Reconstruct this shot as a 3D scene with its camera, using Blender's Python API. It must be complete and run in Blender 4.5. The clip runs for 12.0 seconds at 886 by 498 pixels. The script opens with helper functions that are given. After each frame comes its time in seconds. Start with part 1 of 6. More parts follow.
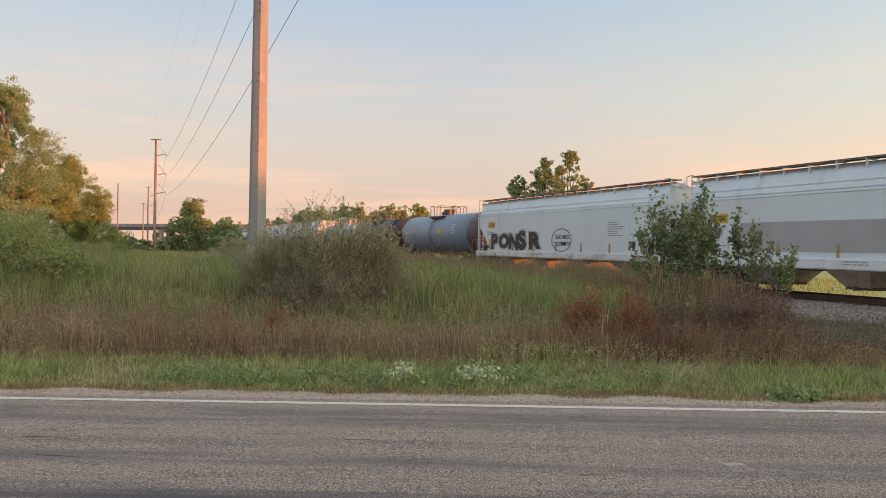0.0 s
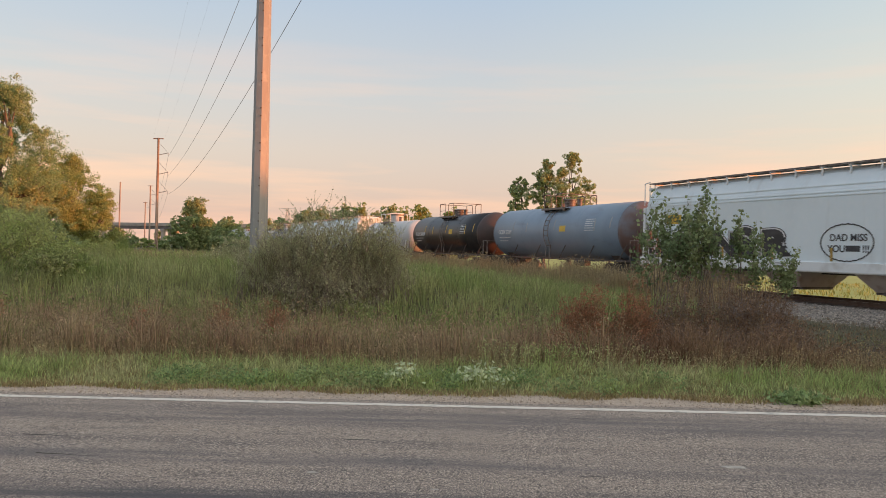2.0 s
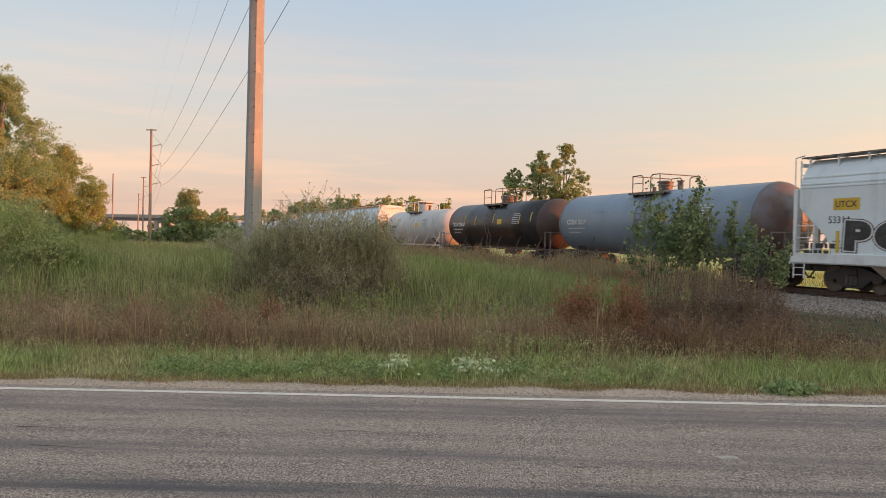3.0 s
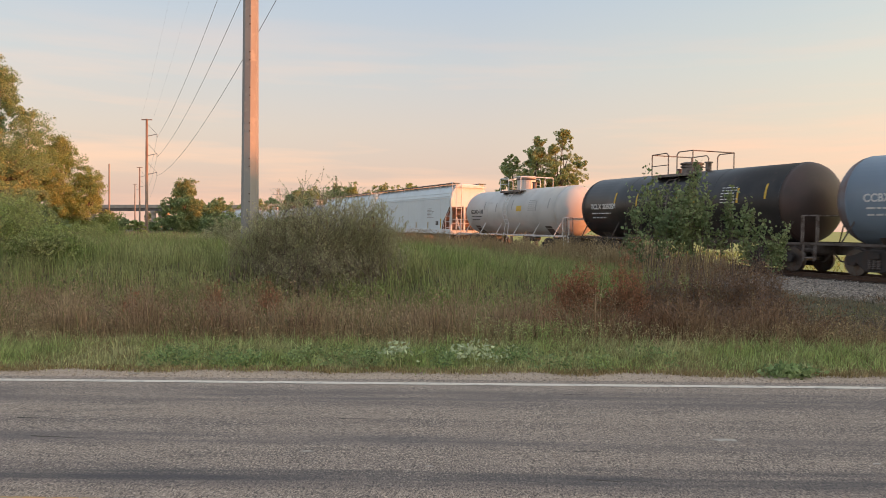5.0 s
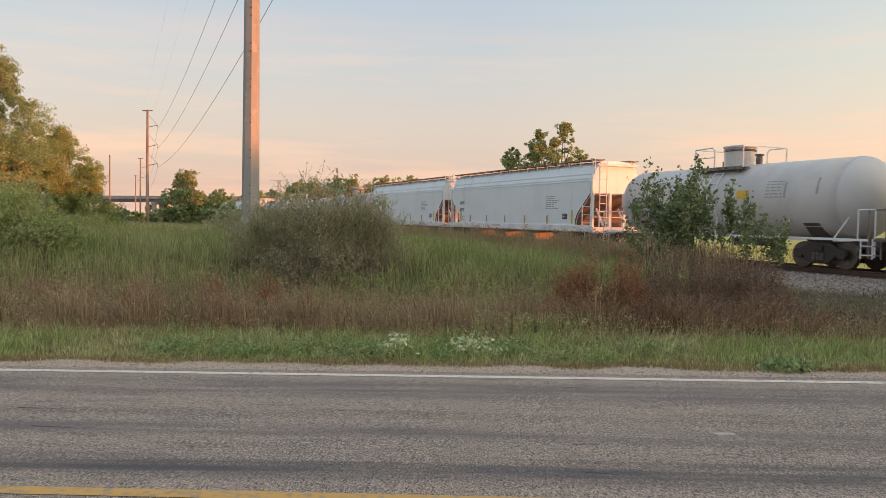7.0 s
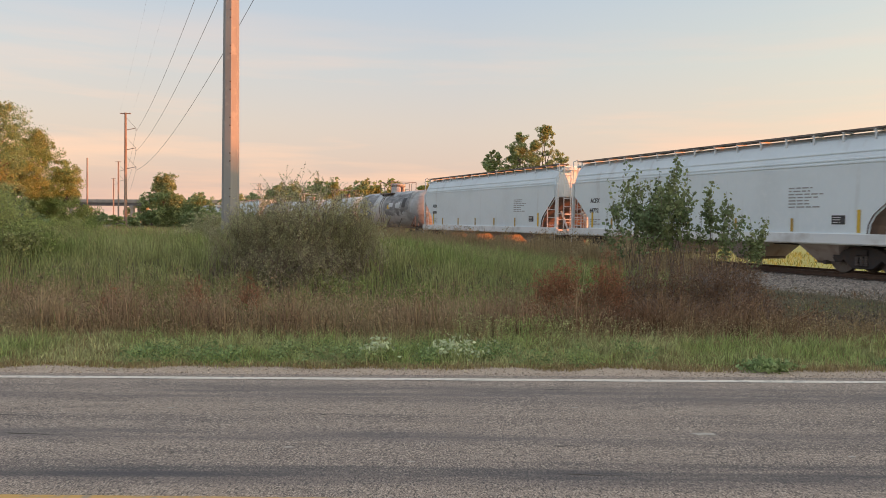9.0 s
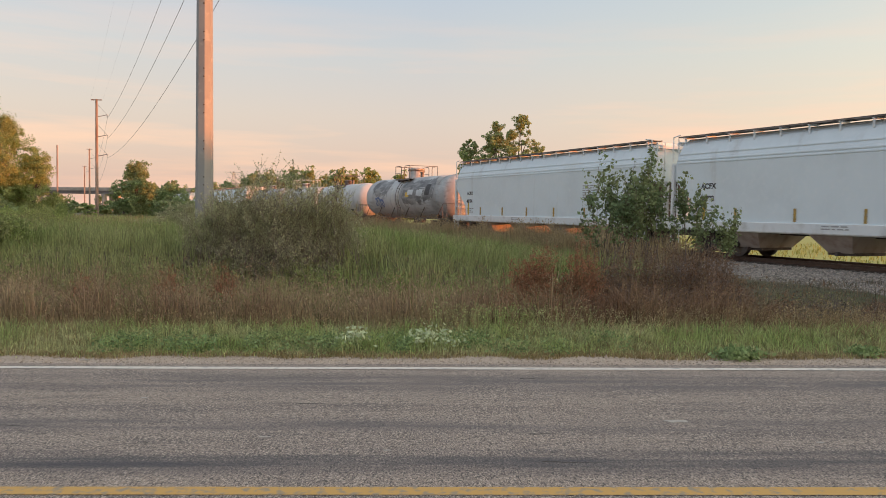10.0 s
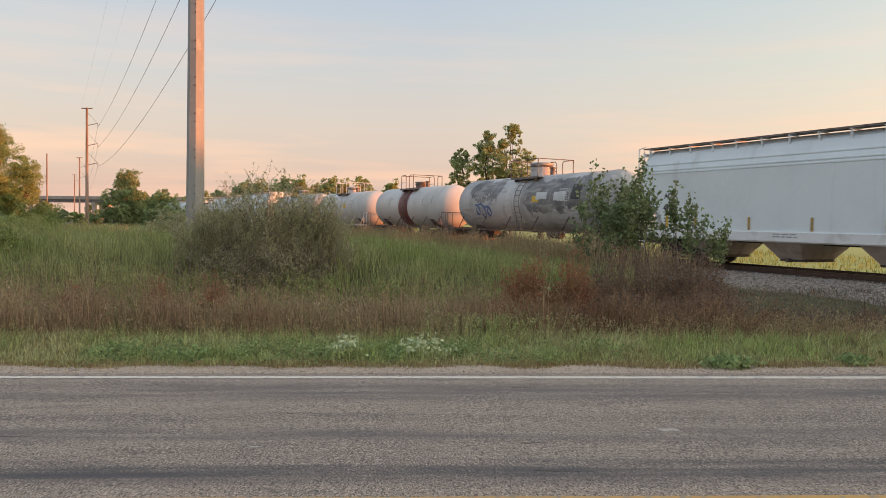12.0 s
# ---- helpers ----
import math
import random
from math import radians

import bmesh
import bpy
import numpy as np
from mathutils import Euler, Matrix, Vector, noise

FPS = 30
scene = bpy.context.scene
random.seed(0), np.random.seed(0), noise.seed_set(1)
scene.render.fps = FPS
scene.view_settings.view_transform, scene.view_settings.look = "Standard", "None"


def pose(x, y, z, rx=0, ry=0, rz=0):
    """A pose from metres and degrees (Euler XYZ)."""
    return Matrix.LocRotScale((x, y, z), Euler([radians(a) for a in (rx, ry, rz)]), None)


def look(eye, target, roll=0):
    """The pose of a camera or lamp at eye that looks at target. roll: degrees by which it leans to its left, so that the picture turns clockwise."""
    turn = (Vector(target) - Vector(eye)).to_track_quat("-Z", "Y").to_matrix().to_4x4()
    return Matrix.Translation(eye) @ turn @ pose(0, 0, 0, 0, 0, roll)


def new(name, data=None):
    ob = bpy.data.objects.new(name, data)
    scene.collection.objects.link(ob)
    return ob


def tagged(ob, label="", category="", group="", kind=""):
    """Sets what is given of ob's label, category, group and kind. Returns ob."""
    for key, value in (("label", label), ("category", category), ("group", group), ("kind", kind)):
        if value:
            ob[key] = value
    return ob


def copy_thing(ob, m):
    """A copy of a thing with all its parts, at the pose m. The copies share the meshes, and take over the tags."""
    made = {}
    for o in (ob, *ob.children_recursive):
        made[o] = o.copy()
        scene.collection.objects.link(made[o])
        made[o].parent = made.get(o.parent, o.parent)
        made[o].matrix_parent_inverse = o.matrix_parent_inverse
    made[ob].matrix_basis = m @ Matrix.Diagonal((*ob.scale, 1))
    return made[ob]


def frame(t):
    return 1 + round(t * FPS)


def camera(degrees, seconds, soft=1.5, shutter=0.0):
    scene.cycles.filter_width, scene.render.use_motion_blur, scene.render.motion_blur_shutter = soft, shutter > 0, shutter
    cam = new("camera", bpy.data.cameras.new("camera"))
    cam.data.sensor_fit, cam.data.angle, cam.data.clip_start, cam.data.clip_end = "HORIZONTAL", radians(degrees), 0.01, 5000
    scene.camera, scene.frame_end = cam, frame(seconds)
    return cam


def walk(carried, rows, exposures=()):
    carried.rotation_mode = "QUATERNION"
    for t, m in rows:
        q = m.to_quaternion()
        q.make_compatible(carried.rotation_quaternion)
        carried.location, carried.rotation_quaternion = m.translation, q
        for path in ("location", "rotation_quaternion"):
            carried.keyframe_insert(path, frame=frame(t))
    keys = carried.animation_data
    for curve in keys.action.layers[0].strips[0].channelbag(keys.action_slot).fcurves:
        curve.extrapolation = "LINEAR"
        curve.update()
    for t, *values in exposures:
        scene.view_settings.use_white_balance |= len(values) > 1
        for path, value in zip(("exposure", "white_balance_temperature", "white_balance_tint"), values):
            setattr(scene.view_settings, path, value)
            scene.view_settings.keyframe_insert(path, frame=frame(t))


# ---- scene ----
cam = camera(60.85, 12.0, soft=0.75, shutter=0.22)
EYE = (0.0, 0.0, 1.7)
# seconds, yaw, pitch, roll of the hand-held view
VIEW = [
    (0.0, 3.00, -0.15, -1.00), (0.5, 3.48, 0.11, -1.14), (1.0, 3.53, 0.29, -1.27), (1.5, 3.30, 0.15, -1.33),
    (2.0, 3.11, -0.09, -1.38), (2.5, 2.91, -0.32, -1.37), (3.0, 2.68, -0.72, -1.33), (5.0, 2.50, -1.70, -0.71),
    (5.5, 2.78, -2.18, -0.57), (6.0, 3.22, -2.71, -0.51), (6.5, 3.15, -2.44, -0.83), (7.0, 2.55, -2.26, -1.01),
    (9.0, 1.13, -2.02, -0.83), (9.5, 0.41, -2.75, -0.80), (10.0, -0.67, -2.81, -0.98), (10.5, -1.28, -2.49, -1.07),
    (11.0, -1.62, -2.21, -1.09), (11.5, -1.64, -2.15, -1.06), (12.0, -1.31, -2.13, -0.98)]
walk(cam, [(t, pose(*EYE, 90 + p, r, y)) for t, y, p, r in VIEW])

# ---- sky and sun: low evening sun to the right, a little behind the viewer ----
SUN_AZ = radians(104.5)      # clockwise from +y
SUN_EL = radians(3.2)
world = bpy.data.worlds.new("evening_sky")
scene.world = world
world.use_nodes = True
wn, wl = world.node_tree.nodes, world.node_tree.links
wn.clear()
w_out = wn.new("ShaderNodeOutputWorld")
w_bg = wn.new("ShaderNodeBackground")
w_sky = wn.new("ShaderNodeTexSky")
w_sky.sky_type = "NISHITA"
w_sky.sun_disc = False
w_sky.sun_elevation = SUN_EL
w_sky.sun_rotation = SUN_AZ
w_sky.dust_density = 2.0
w_co = wn.new("ShaderNodeTexCoord")
w_sep = wn.new("ShaderNodeSeparateXYZ")
wl.new(w_co.outputs["Generated"], w_sep.inputs[0])
w_el = wn.new("ShaderNodeValToRGB")          # colour by height over the horizon
wl.new(w_sep.outputs["Z"], w_el.inputs[0])
RAMP = [(0.0, (0.64, 0.455, 0.41)), (0.05, (0.675, 0.49, 0.43)), (0.12, (0.645, 0.535, 0.485)), (0.20, (0.555, 0.55, 0.56)),
        (0.32, (0.42, 0.505, 0.625)), (1.0, (0.50, 0.54, 0.61))]
while len(w_el.color_ramp.elements) < len(RAMP):
    w_el.color_ramp.elements.new(0.5)
for e, (p, c) in zip(w_el.color_ramp.elements, RAMP):
    e.position, e.color = p, (*c, 1)
# warmer and brighter towards the sun
w_az = wn.new("ShaderNodeMapRange")
w_az.inputs["From Min"].default_value, w_az.inputs["From Max"].default_value = 0.0, 1.0
wl.new(w_sep.outputs["X"], w_az.inputs["Value"])
w_warm = wn.new("ShaderNodeMix")
w_warm.data_type, w_warm.blend_type = "RGBA", "MULTIPLY"
wl.new(w_az.outputs[0], w_warm.inputs["Factor"])
wl.new(w_el.outputs[0], w_warm.inputs[6])
w_warm.inputs[7].default_value = (1.36, 1.32, 1.02, 1)
# thin streaks of cloud near the horizon
w_map = wn.new("ShaderNodeMapping")
w_map.inputs["Scale"].default_value = (1.5, 1.5, 17.0)
wl.new(w_co.outputs["Generated"], w_map.inputs[0])
w_noi = wn.new("ShaderNodeTexNoise")
w_noi.inputs["Scale"].default_value, w_noi.inputs["Detail"].default_value = 1.7, 6.0
wl.new(w_map.outputs[0], w_noi.inputs["Vector"])
w_cl = wn.new("ShaderNodeMapRange")
w_cl.inputs["From Min"].default_value, w_cl.inputs["From Max"].default_value = 0.46, 0.70
w_cl.inputs["To Max"].default_value = 1.0
wl.new(w_noi.outputs["Fac"], w_cl.inputs["Value"])
w_low = wn.new("ShaderNodeMapRange")
w_low.inputs["From Min"].default_value, w_low.inputs["From Max"].default_value = 0.27, 0.07
wl.new(w_sep.outputs["Z"], w_low.inputs["Value"])
w_mul = wn.new("ShaderNodeMath")
w_mul.operation = "MULTIPLY"
wl.new(w_cl.outputs[0], w_mul.inputs[0])
wl.new(w_low.outputs[0], w_mul.inputs[1])
w_cloud = wn.new("ShaderNodeMix")
w_cloud.data_type = "RGBA"
wl.new(w_mul.outputs[0], w_cloud.inputs["Factor"])
wl.new(w_warm.outputs[2], w_cloud.inputs[6])
w_cloud.inputs[7].default_value = (0.96, 0.60, 0.44, 1)
w_add = wn.new("ShaderNodeMix")
w_add.data_type, w_add.blend_type = "RGBA", "ADD"
w_add.inputs["Factor"].default_value = 0.08
wl.new(w_cloud.outputs[2], w_add.inputs[6])
wl.new(w_sky.outputs[0], w_add.inputs[7])
# broad glow of the evening sky round the sun
w_dot = wn.new("ShaderNodeVectorMath")
w_dot.operation = "DOT_PRODUCT"
w_dot.inputs[1].default_value = (math.sin(SUN_AZ), math.cos(SUN_AZ), 0.12)
wl.new(w_co.outputs["Generated"], w_dot.inputs[0])
w_pos = wn.new("ShaderNodeMath")
w_pos.operation = "MAXIMUM"
w_pos.inputs[1].default_value = 0.0
wl.new(w_dot.outputs["Value"], w_pos.inputs[0])
w_pow = wn.new("ShaderNodeMath")
w_pow.operation = "POWER"
w_pow.inputs[1].default_value = 3.0
wl.new(w_pos.outputs[0], w_pow.inputs[0])
w_glow = wn.new("ShaderNodeMix")
w_glow.data_type, w_glow.blend_type = "RGBA", "ADD"
wl.new(w_pow.outputs[0], w_glow.inputs["Factor"])
wl.new(w_add.outputs[2], w_glow.inputs[6])
w_glow.inputs[7].default_value = (1.0, 0.74, 0.47, 1)
wl.new(w_glow.outputs[2], w_bg.inputs["Color"])
w_bg.inputs["Strength"].default_value = 1.0
wl.new(w_bg.outputs[0], w_out.inputs[0])

sun = new("sun", bpy.data.lights.new("sun", "SUN"))
sun.data.energy, sun.data.angle, sun.data.color = 6.0, radians(0.6), (1.0, 0.25, 0.055)
sun_way = Vector((math.sin(SUN_AZ) * math.cos(SUN_EL), math.cos(SUN_AZ) * math.cos(SUN_EL), math.sin(SUN_EL)))
sun.matrix_world = look(sun_way * 300, (0, 0, 0))
scene.view_settings.exposure = 0.0


# ---- materials ----
def material(name, rough=0.8, metal=0.0, layers=(), base=(0.5, 0.5, 0.5), bump=0.0, bump_scale=40.0, island=0.0, each=0.0, glow=0.0):
    """base colour, then layers (colour, noise scale, low, high, amount[, stretch]) over it; bump; brightness by island or object."""
    m = bpy.data.materials.new(name)
    m.use_nodes = True
    n, l = m.node_tree.nodes, m.node_tree.links
    b = n["Principled BSDF"]
    b.inputs["Roughness"].default_value, b.inputs["Metallic"].default_value = rough, metal
    rgb = n.new("ShaderNodeRGB")
    rgb.outputs[0].default_value = (*base, 1)
    last = rgb.outputs[0]
    co = n.new("ShaderNodeTexCoord")
    for colour, scale, low, high, amount, *stretch in layers:
        src = co.outputs["Object"]
        if stretch:
            mp = n.new("ShaderNodeMapping")
            mp.inputs["Scale"].default_value = stretch[0]
            l.new(src, mp.inputs[0])
            src = mp.outputs[0]
        noi = n.new("ShaderNodeTexNoise")
        noi.inputs["Scale"].default_value, noi.inputs["Detail"].default_value = scale, 5
        l.new(src, noi.inputs["Vector"])
        mr = n.new("ShaderNodeMapRange")
        mr.inputs["From Min"].default_value, mr.inputs["From Max"].default_value = low, high
        mr.inputs["To Max"].default_value = amount
        l.new(noi.outputs["Fac"], mr.inputs["Value"])
        mx = n.new("ShaderNodeMix")
        mx.data_type = "RGBA"
        l.new(mr.outputs[0], mx.inputs["Factor"])
        l.new(last, mx.inputs[6])
        mx.inputs[7].default_value = (*colour, 1)
        last = mx.outputs[2]
    if island or each:
        src = n.new("ShaderNodeNewGeometry").outputs["Random Per Island"] if island else n.new("ShaderNodeObjectInfo").outputs["Random"]
        amt = island or each
        mr = n.new("ShaderNodeMapRange")
        mr.inputs["To Min"].default_value, mr.inputs["To Max"].default_value = 1 - amt, 1 + amt
        l.new(src, mr.inputs["Value"])
        hs = n.new("ShaderNodeHueSaturation")
        l.new(mr.outputs[0], hs.inputs["Value"])
        l.new(last, hs.inputs["Color"])
        last = hs.outputs[0]
    l.new(last, b.inputs["Base Color"])
    if bump:
        noi = n.new("ShaderNodeTexNoise")
        noi.inputs["Scale"].default_value, noi.inputs["Detail"].default_value = bump_scale, 4
        l.new(co.outputs["Object"], noi.inputs["Vector"])
        bp = n.new("ShaderNodeBump")
        bp.inputs["Strength"].default_value, bp.inputs["Distance"].default_value = bump, 0.02
        l.new(noi.outputs["Fac"], bp.inputs["Height"])
        l.new(bp.outputs[0], b.inputs["Normal"])
    if glow:
        b.inputs["Emission Strength"].default_value = glow
        l.new(last, b.inputs["Emission Color"])
    return m


def leaf_material(name, base, second, island=0.35, through_light=0.35, patch=0.6):
    """Leaves and blades: two greens mixed in patches, brightness by leaf, some light let through."""
    m = material(name, 0.65, 0, [(second, patch, 0.4, 0.6, 1.0)], base, island=island)
    n, l = m.node_tree.nodes, m.node_tree.links
    b = n["Principled BSDF"]
    tr = n.new("ShaderNodeBsdfTranslucent")
    l.new(b.inputs["Base Color"].links[0].from_socket, tr.inputs["Color"])
    mx = n.new("ShaderNodeMixShader")
    mx.inputs[0].default_value = through_light
    l.new(b.outputs[0], mx.inputs[1])
    l.new(tr.outputs[0], mx.inputs[2])
    l.new(mx.outputs[0], n["Material Output"].inputs["Surface"])
    b.inputs["Specular IOR Level"].default_value = 0.2
    return m


M_ASPHALT = material("aged_asphalt", 0.9, 0, [((0.17, 0.145, 0.14), 1.1, 0.46, 0.66, 0.75, (0.10, 2.2, 1)), ((0.40, 0.315, 0.255), 0.7, 0.45, 0.72, 0.6, (0.2, 1.4, 1)),
                     ((0.15, 0.13, 0.125), 3.0, 0.52, 0.66, 0.5, (0.35, 1.6, 1)), ((0.10, 0.085, 0.08), 56, 0.53, 0.585, 0.75, (1, 0.5, 1)), ((0.64, 0.52, 0.43), 66, 0.555, 0.61, 0.75, (1, 0.5, 1)),
                     ((0.06, 0.05, 0.045), 95, 0.54, 0.62, 0.7, (1, 0.5, 1)), ((0.74, 0.62, 0.52), 105, 0.57, 0.64, 0.7, (1, 0.5, 1))], (0.35, 0.282, 0.238), 0.9, 55)


def add_bands(m, bands, colour, amount):
    """Rubbed-in dark wheel paths along the road, wavering a little."""
    n, l = m.node_tree.nodes, m.node_tree.links
    b = n["Principled BSDF"]
    last = b.inputs["Base Color"].links[0].from_socket
    co = n.new("ShaderNodeTexCoord")
    sep = n.new("ShaderNodeSeparateXYZ")
    l.new(co.outputs["Object"], sep.inputs[0])
    mp = n.new("ShaderNodeMapping")
    mp.inputs["Scale"].default_value = (0.25, 3.0, 1)
    l.new(co.outputs["Object"], mp.inputs[0])
    noi = n.new("ShaderNodeTexNoise")
    noi.inputs["Scale"].default_value, noi.inputs["Detail"].default_value = 1.5, 6
    l.new(mp.outputs[0], noi.inputs["Vector"])
    for at, half in bands:
        sub = n.new("ShaderNodeMath")
        sub.operation, sub.inputs[1].default_value = "SUBTRACT", at
        l.new(sep.outputs["Y"], sub.inputs[0])
        ab = n.new("ShaderNodeMath")
        ab.operation = "ABSOLUTE"
        l.new(sub.outputs[0], ab.inputs[0])
        mr = n.new("ShaderNodeMapRange")
        mr.interpolation_type = "SMOOTHSTEP"
        mr.inputs["From Min"].default_value, mr.inputs["From Max"].default_value = half, half * 0.15
        l.new(ab.outputs[0], mr.inputs["Value"])
        mu = n.new("ShaderNodeMath")
        mu.operation = "MULTIPLY"
        l.new(mr.outputs[0], mu.inputs[0])
        k = n.new("ShaderNodeMapRange")
        k.inputs["From Min"].default_value, k.inputs["From Max"].default_value, k.inputs["To Max"].default_value = 0.32, 0.62, amount
        l.new(noi.outputs["Fac"], k.inputs["Value"])
        l.new(k.outputs[0], mu.inputs[1])
        mx = n.new("ShaderNodeMix")
        mx.data_type = "RGBA"
        l.new(mu.outputs[0], mx.inputs["Factor"])
        l.new(last, mx.inputs[6])
        mx.inputs[7].default_value = (*colour, 1)
        last = mx.outputs[2]
    l.new(last, b.inputs["Base Color"])


add_bands(M_ASPHALT, [(7.45, 0.52), (5.95, 0.28)], (0.135, 0.122, 0.128), 0.72)
add_bands(M_ASPHALT, [(5.06, 0.36)], (0.085, 0.08, 0.09), 0.92)
M_SEAM = material("asphalt_crack", 0.95, 0, [((0.10, 0.09, 0.085), 20, 0.4, 0.6, 1)], (0.15, 0.135, 0.125))
M_WHITE_LINE = material("white_road_paint", 0.7, 0, [((0.34, 0.32, 0.30), 14, 0.52, 0.68, 0.7)], (0.76, 0.69, 0.61))
M_YELLOW_LINE = material("yellow_road_paint", 0.7, 0, [((0.30, 0.26, 0.20), 16, 0.5, 0.66, 0.8)], (0.62, 0.36, 0.10))
M_SHOULDER = material("gravel_shoulder", 0.95, 0, [((0.26, 0.21, 0.17), 24, 0.52, 0.66, 0.45), ((0.62, 0.52, 0.44), 45, 0.56, 0.66, 0.8), ((0.30, 0.22, 0.16), 2.0, 0.5, 0.7, 0.5, (0.4, 1.5, 1))], (0.50, 0.40, 0.32), 0.6, 50)
M_EARTH = material("earth_and_litter", 0.95, 0, [((0.10, 0.11, 0.04), 0.25, 0.42, 0.6, 0.9), ((0.06, 0.045, 0.03), 3.0, 0.45, 0.65, 0.8)], (0.16, 0.12, 0.08), 0.5, 12)
M_MEADOW = material("mown_meadow", 0.9, 0, [((0.34, 0.36, 0.09), 0.05, 0.4, 0.62, 0.9), ((0.22, 0.24, 0.07), 1.5, 0.5, 0.7, 0.6)], (0.42, 0.42, 0.13), 0.4, 8)
M_BALLAST = material("ballast_stone", 0.95, 0, [((0.10, 0.09, 0.085), 16, 0.45, 0.6, 0.9), ((0.46, 0.43, 0.41), 26, 0.56, 0.70, 0.9)], (0.40, 0.335, 0.28), 1.0, 24)
M_STONE = material("loose_stone", 0.9, 0, [((0.16, 0.145, 0.13), 9, 0.45, 0.6, 0.7)], (0.37, 0.315, 0.265), each=0.0, island=0.5)
M_BED = M_BALLAST
M_GRAVEL = material("pale_fine_gravel", 0.9, 0, [((0.38, 0.32, 0.27), 9, 0.45, 0.6, 0.6)], (0.54, 0.45, 0.37), island=0.35)
M_RAIL = material("rusty_rail_steel", 0.5, 0.6, [((0.10, 0.06, 0.045), 6, 0.4, 0.6, 0.8)], (0.13, 0.085, 0.065))
M_TIE = material("creosoted_timber", 0.9, 0, [((0.06, 0.05, 0.045), 8, 0.4, 0.6, 0.8)], (0.11, 0.09, 0.075), each=0.25)
M_CAR_WHITE = material("hopper_grey_white_paint", 0.5, 0, [((0.70, 0.775, 0.81), 0.5, 0.42, 0.65, 0.7), ((0.42, 0.40, 0.37), 1.2, 0.60, 0.78, 0.5, (1.2, 1, 0.12)), ((0.83, 0.89, 0.92), 5, 0.5, 0.7, 0.4)], (0.775, 0.86, 0.90), 0.06, 3)
M_CAR_SILL = material("side_sill_paint", 0.55, 0, [((0.45, 0.43, 0.40), 1.5, 0.52, 0.72, 0.6)], (0.79, 0.82, 0.83), 0.05, 5)
M_CAR_BAND = material("grey_band_paint", 0.55, 0, [((0.40, 0.41, 0.41), 0.8, 0.42, 0.65, 0.7)], (0.46, 0.47, 0.48))
M_CAR_PATCH = material("worn_grey_patch_paint", 0.55, 0, [((0.52, 0.54, 0.55), 0.8, 0.40, 0.65, 0.8), ((0.70, 0.73, 0.75), 2.2, 0.5, 0.7, 0.6)], (0.63, 0.655, 0.67))
M_HATCH = material("roof_walk_steel", 0.7, 0.3, [((0.09, 0.06, 0.05), 4, 0.42, 0.62, 0.8)], (0.27, 0.235, 0.215))
M_UNDER = material("dusty_underframe", 0.8, 0, [((0.07, 0.05, 0.04), 3, 0.42, 0.65, 0.8)], (0.13, 0.11, 0.10))
# brown grime, with the end recess's shade also put into the colour
M_SLOPE = material("grimy_shaded_slope_sheet", 0.8, 0, [((0.09, 0.06, 0.05), 1.6, 0.42, 0.62, 0.8)], (0.17, 0.115, 0.09))
M_BAY = material("hopper_bay_paint", 0.7, 0, [((0.30, 0.20, 0.15), 2.2, 0.48, 0.68, 0.7)], (0.50, 0.44, 0.40))
M_TRUCK = material("truck_cast_steel", 0.75, 0.2, [((0.08, 0.055, 0.045), 5, 0.45, 0.65, 0.8)], (0.055, 0.05, 0.05))
M_WHEEL = material("wheel_steel", 0.45, 0.7, [((0.12, 0.07, 0.05), 5, 0.45, 0.65, 0.6)], (0.16, 0.14, 0.13))
M_BLUE = material("tank_blue_grey_paint", 0.42, 0, [((0.20, 0.265, 0.35), 0.7, 0.42, 0.65, 0.7), ((0.16, 0.15, 0.15), 1.0, 0.60, 0.78, 0.55, (0.4, 1, 1.5))], (0.25, 0.325, 0.415), 0.05, 2)
M_BLACK = material("tank_black_paint", 0.35, 0, [((0.05, 0.045, 0.045), 0.8, 0.45, 0.7, 0.8), ((0.09, 0.07, 0.06), 2, 0.60, 0.75, 0.5)], (0.022, 0.022, 0.025), 0.04, 2)
M_TANK_WHITE = material("tank_white_paint", 0.42, 0, [((0.50, 0.50, 0.49), 0.7, 0.45, 0.65, 0.7), ((0.30, 0.27, 0.24), 1.1, 0.64, 0.80, 0.55, (0.5, 1, 1.2))], (0.63, 0.63, 0.62), 0.05, 2)
M_TANK_DIRTY = material("tank_stained_grey_paint", 0.55, 0, [((0.30, 0.30, 0.30), 0.45, 0.50, 0.66, 0.7, (1, 1, 0.5)), ((0.26, 0.25, 0.24), 2.5, 0.52, 0.68, 0.6, (0.4, 1, 2)), ((0.66, 0.65, 0.63), 1.4, 0.58, 0.70, 0.7)], (0.55, 0.56, 0.57), 0.05, 2)
M_GRIME = material("oily_dark_stain", 0.6, 0, [((0.36, 0.355, 0.35), 1.6, 0.46, 0.62, 0.9, (0.5, 1, 2.2)), ((0.09, 0.09, 0.095), 0.9, 0.52, 0.66, 0.7)], (0.20, 0.20, 0.205))
M_MAROON = material("maroon_band_paint", 0.5, 0, [((0.15, 0.05, 0.05), 2, 0.42, 0.62, 0.7)], (0.21, 0.075, 0.07))
M_HEAD_RUST = material("brown_tank_head_paint", 0.55, 0, [((0.06, 0.045, 0.04), 1.2, 0.42, 0.62, 0.7)], (0.085, 0.055, 0.05))
M_HEAD_BLUE = material("rust_stained_blue_paint", 0.5, 0, [((0.16, 0.09, 0.07), 0.9, 0.40, 0.60, 0.85), ((0.10, 0.07, 0.06), 2.2, 0.55, 0.7, 0.6)], (0.19, 0.20, 0.235))
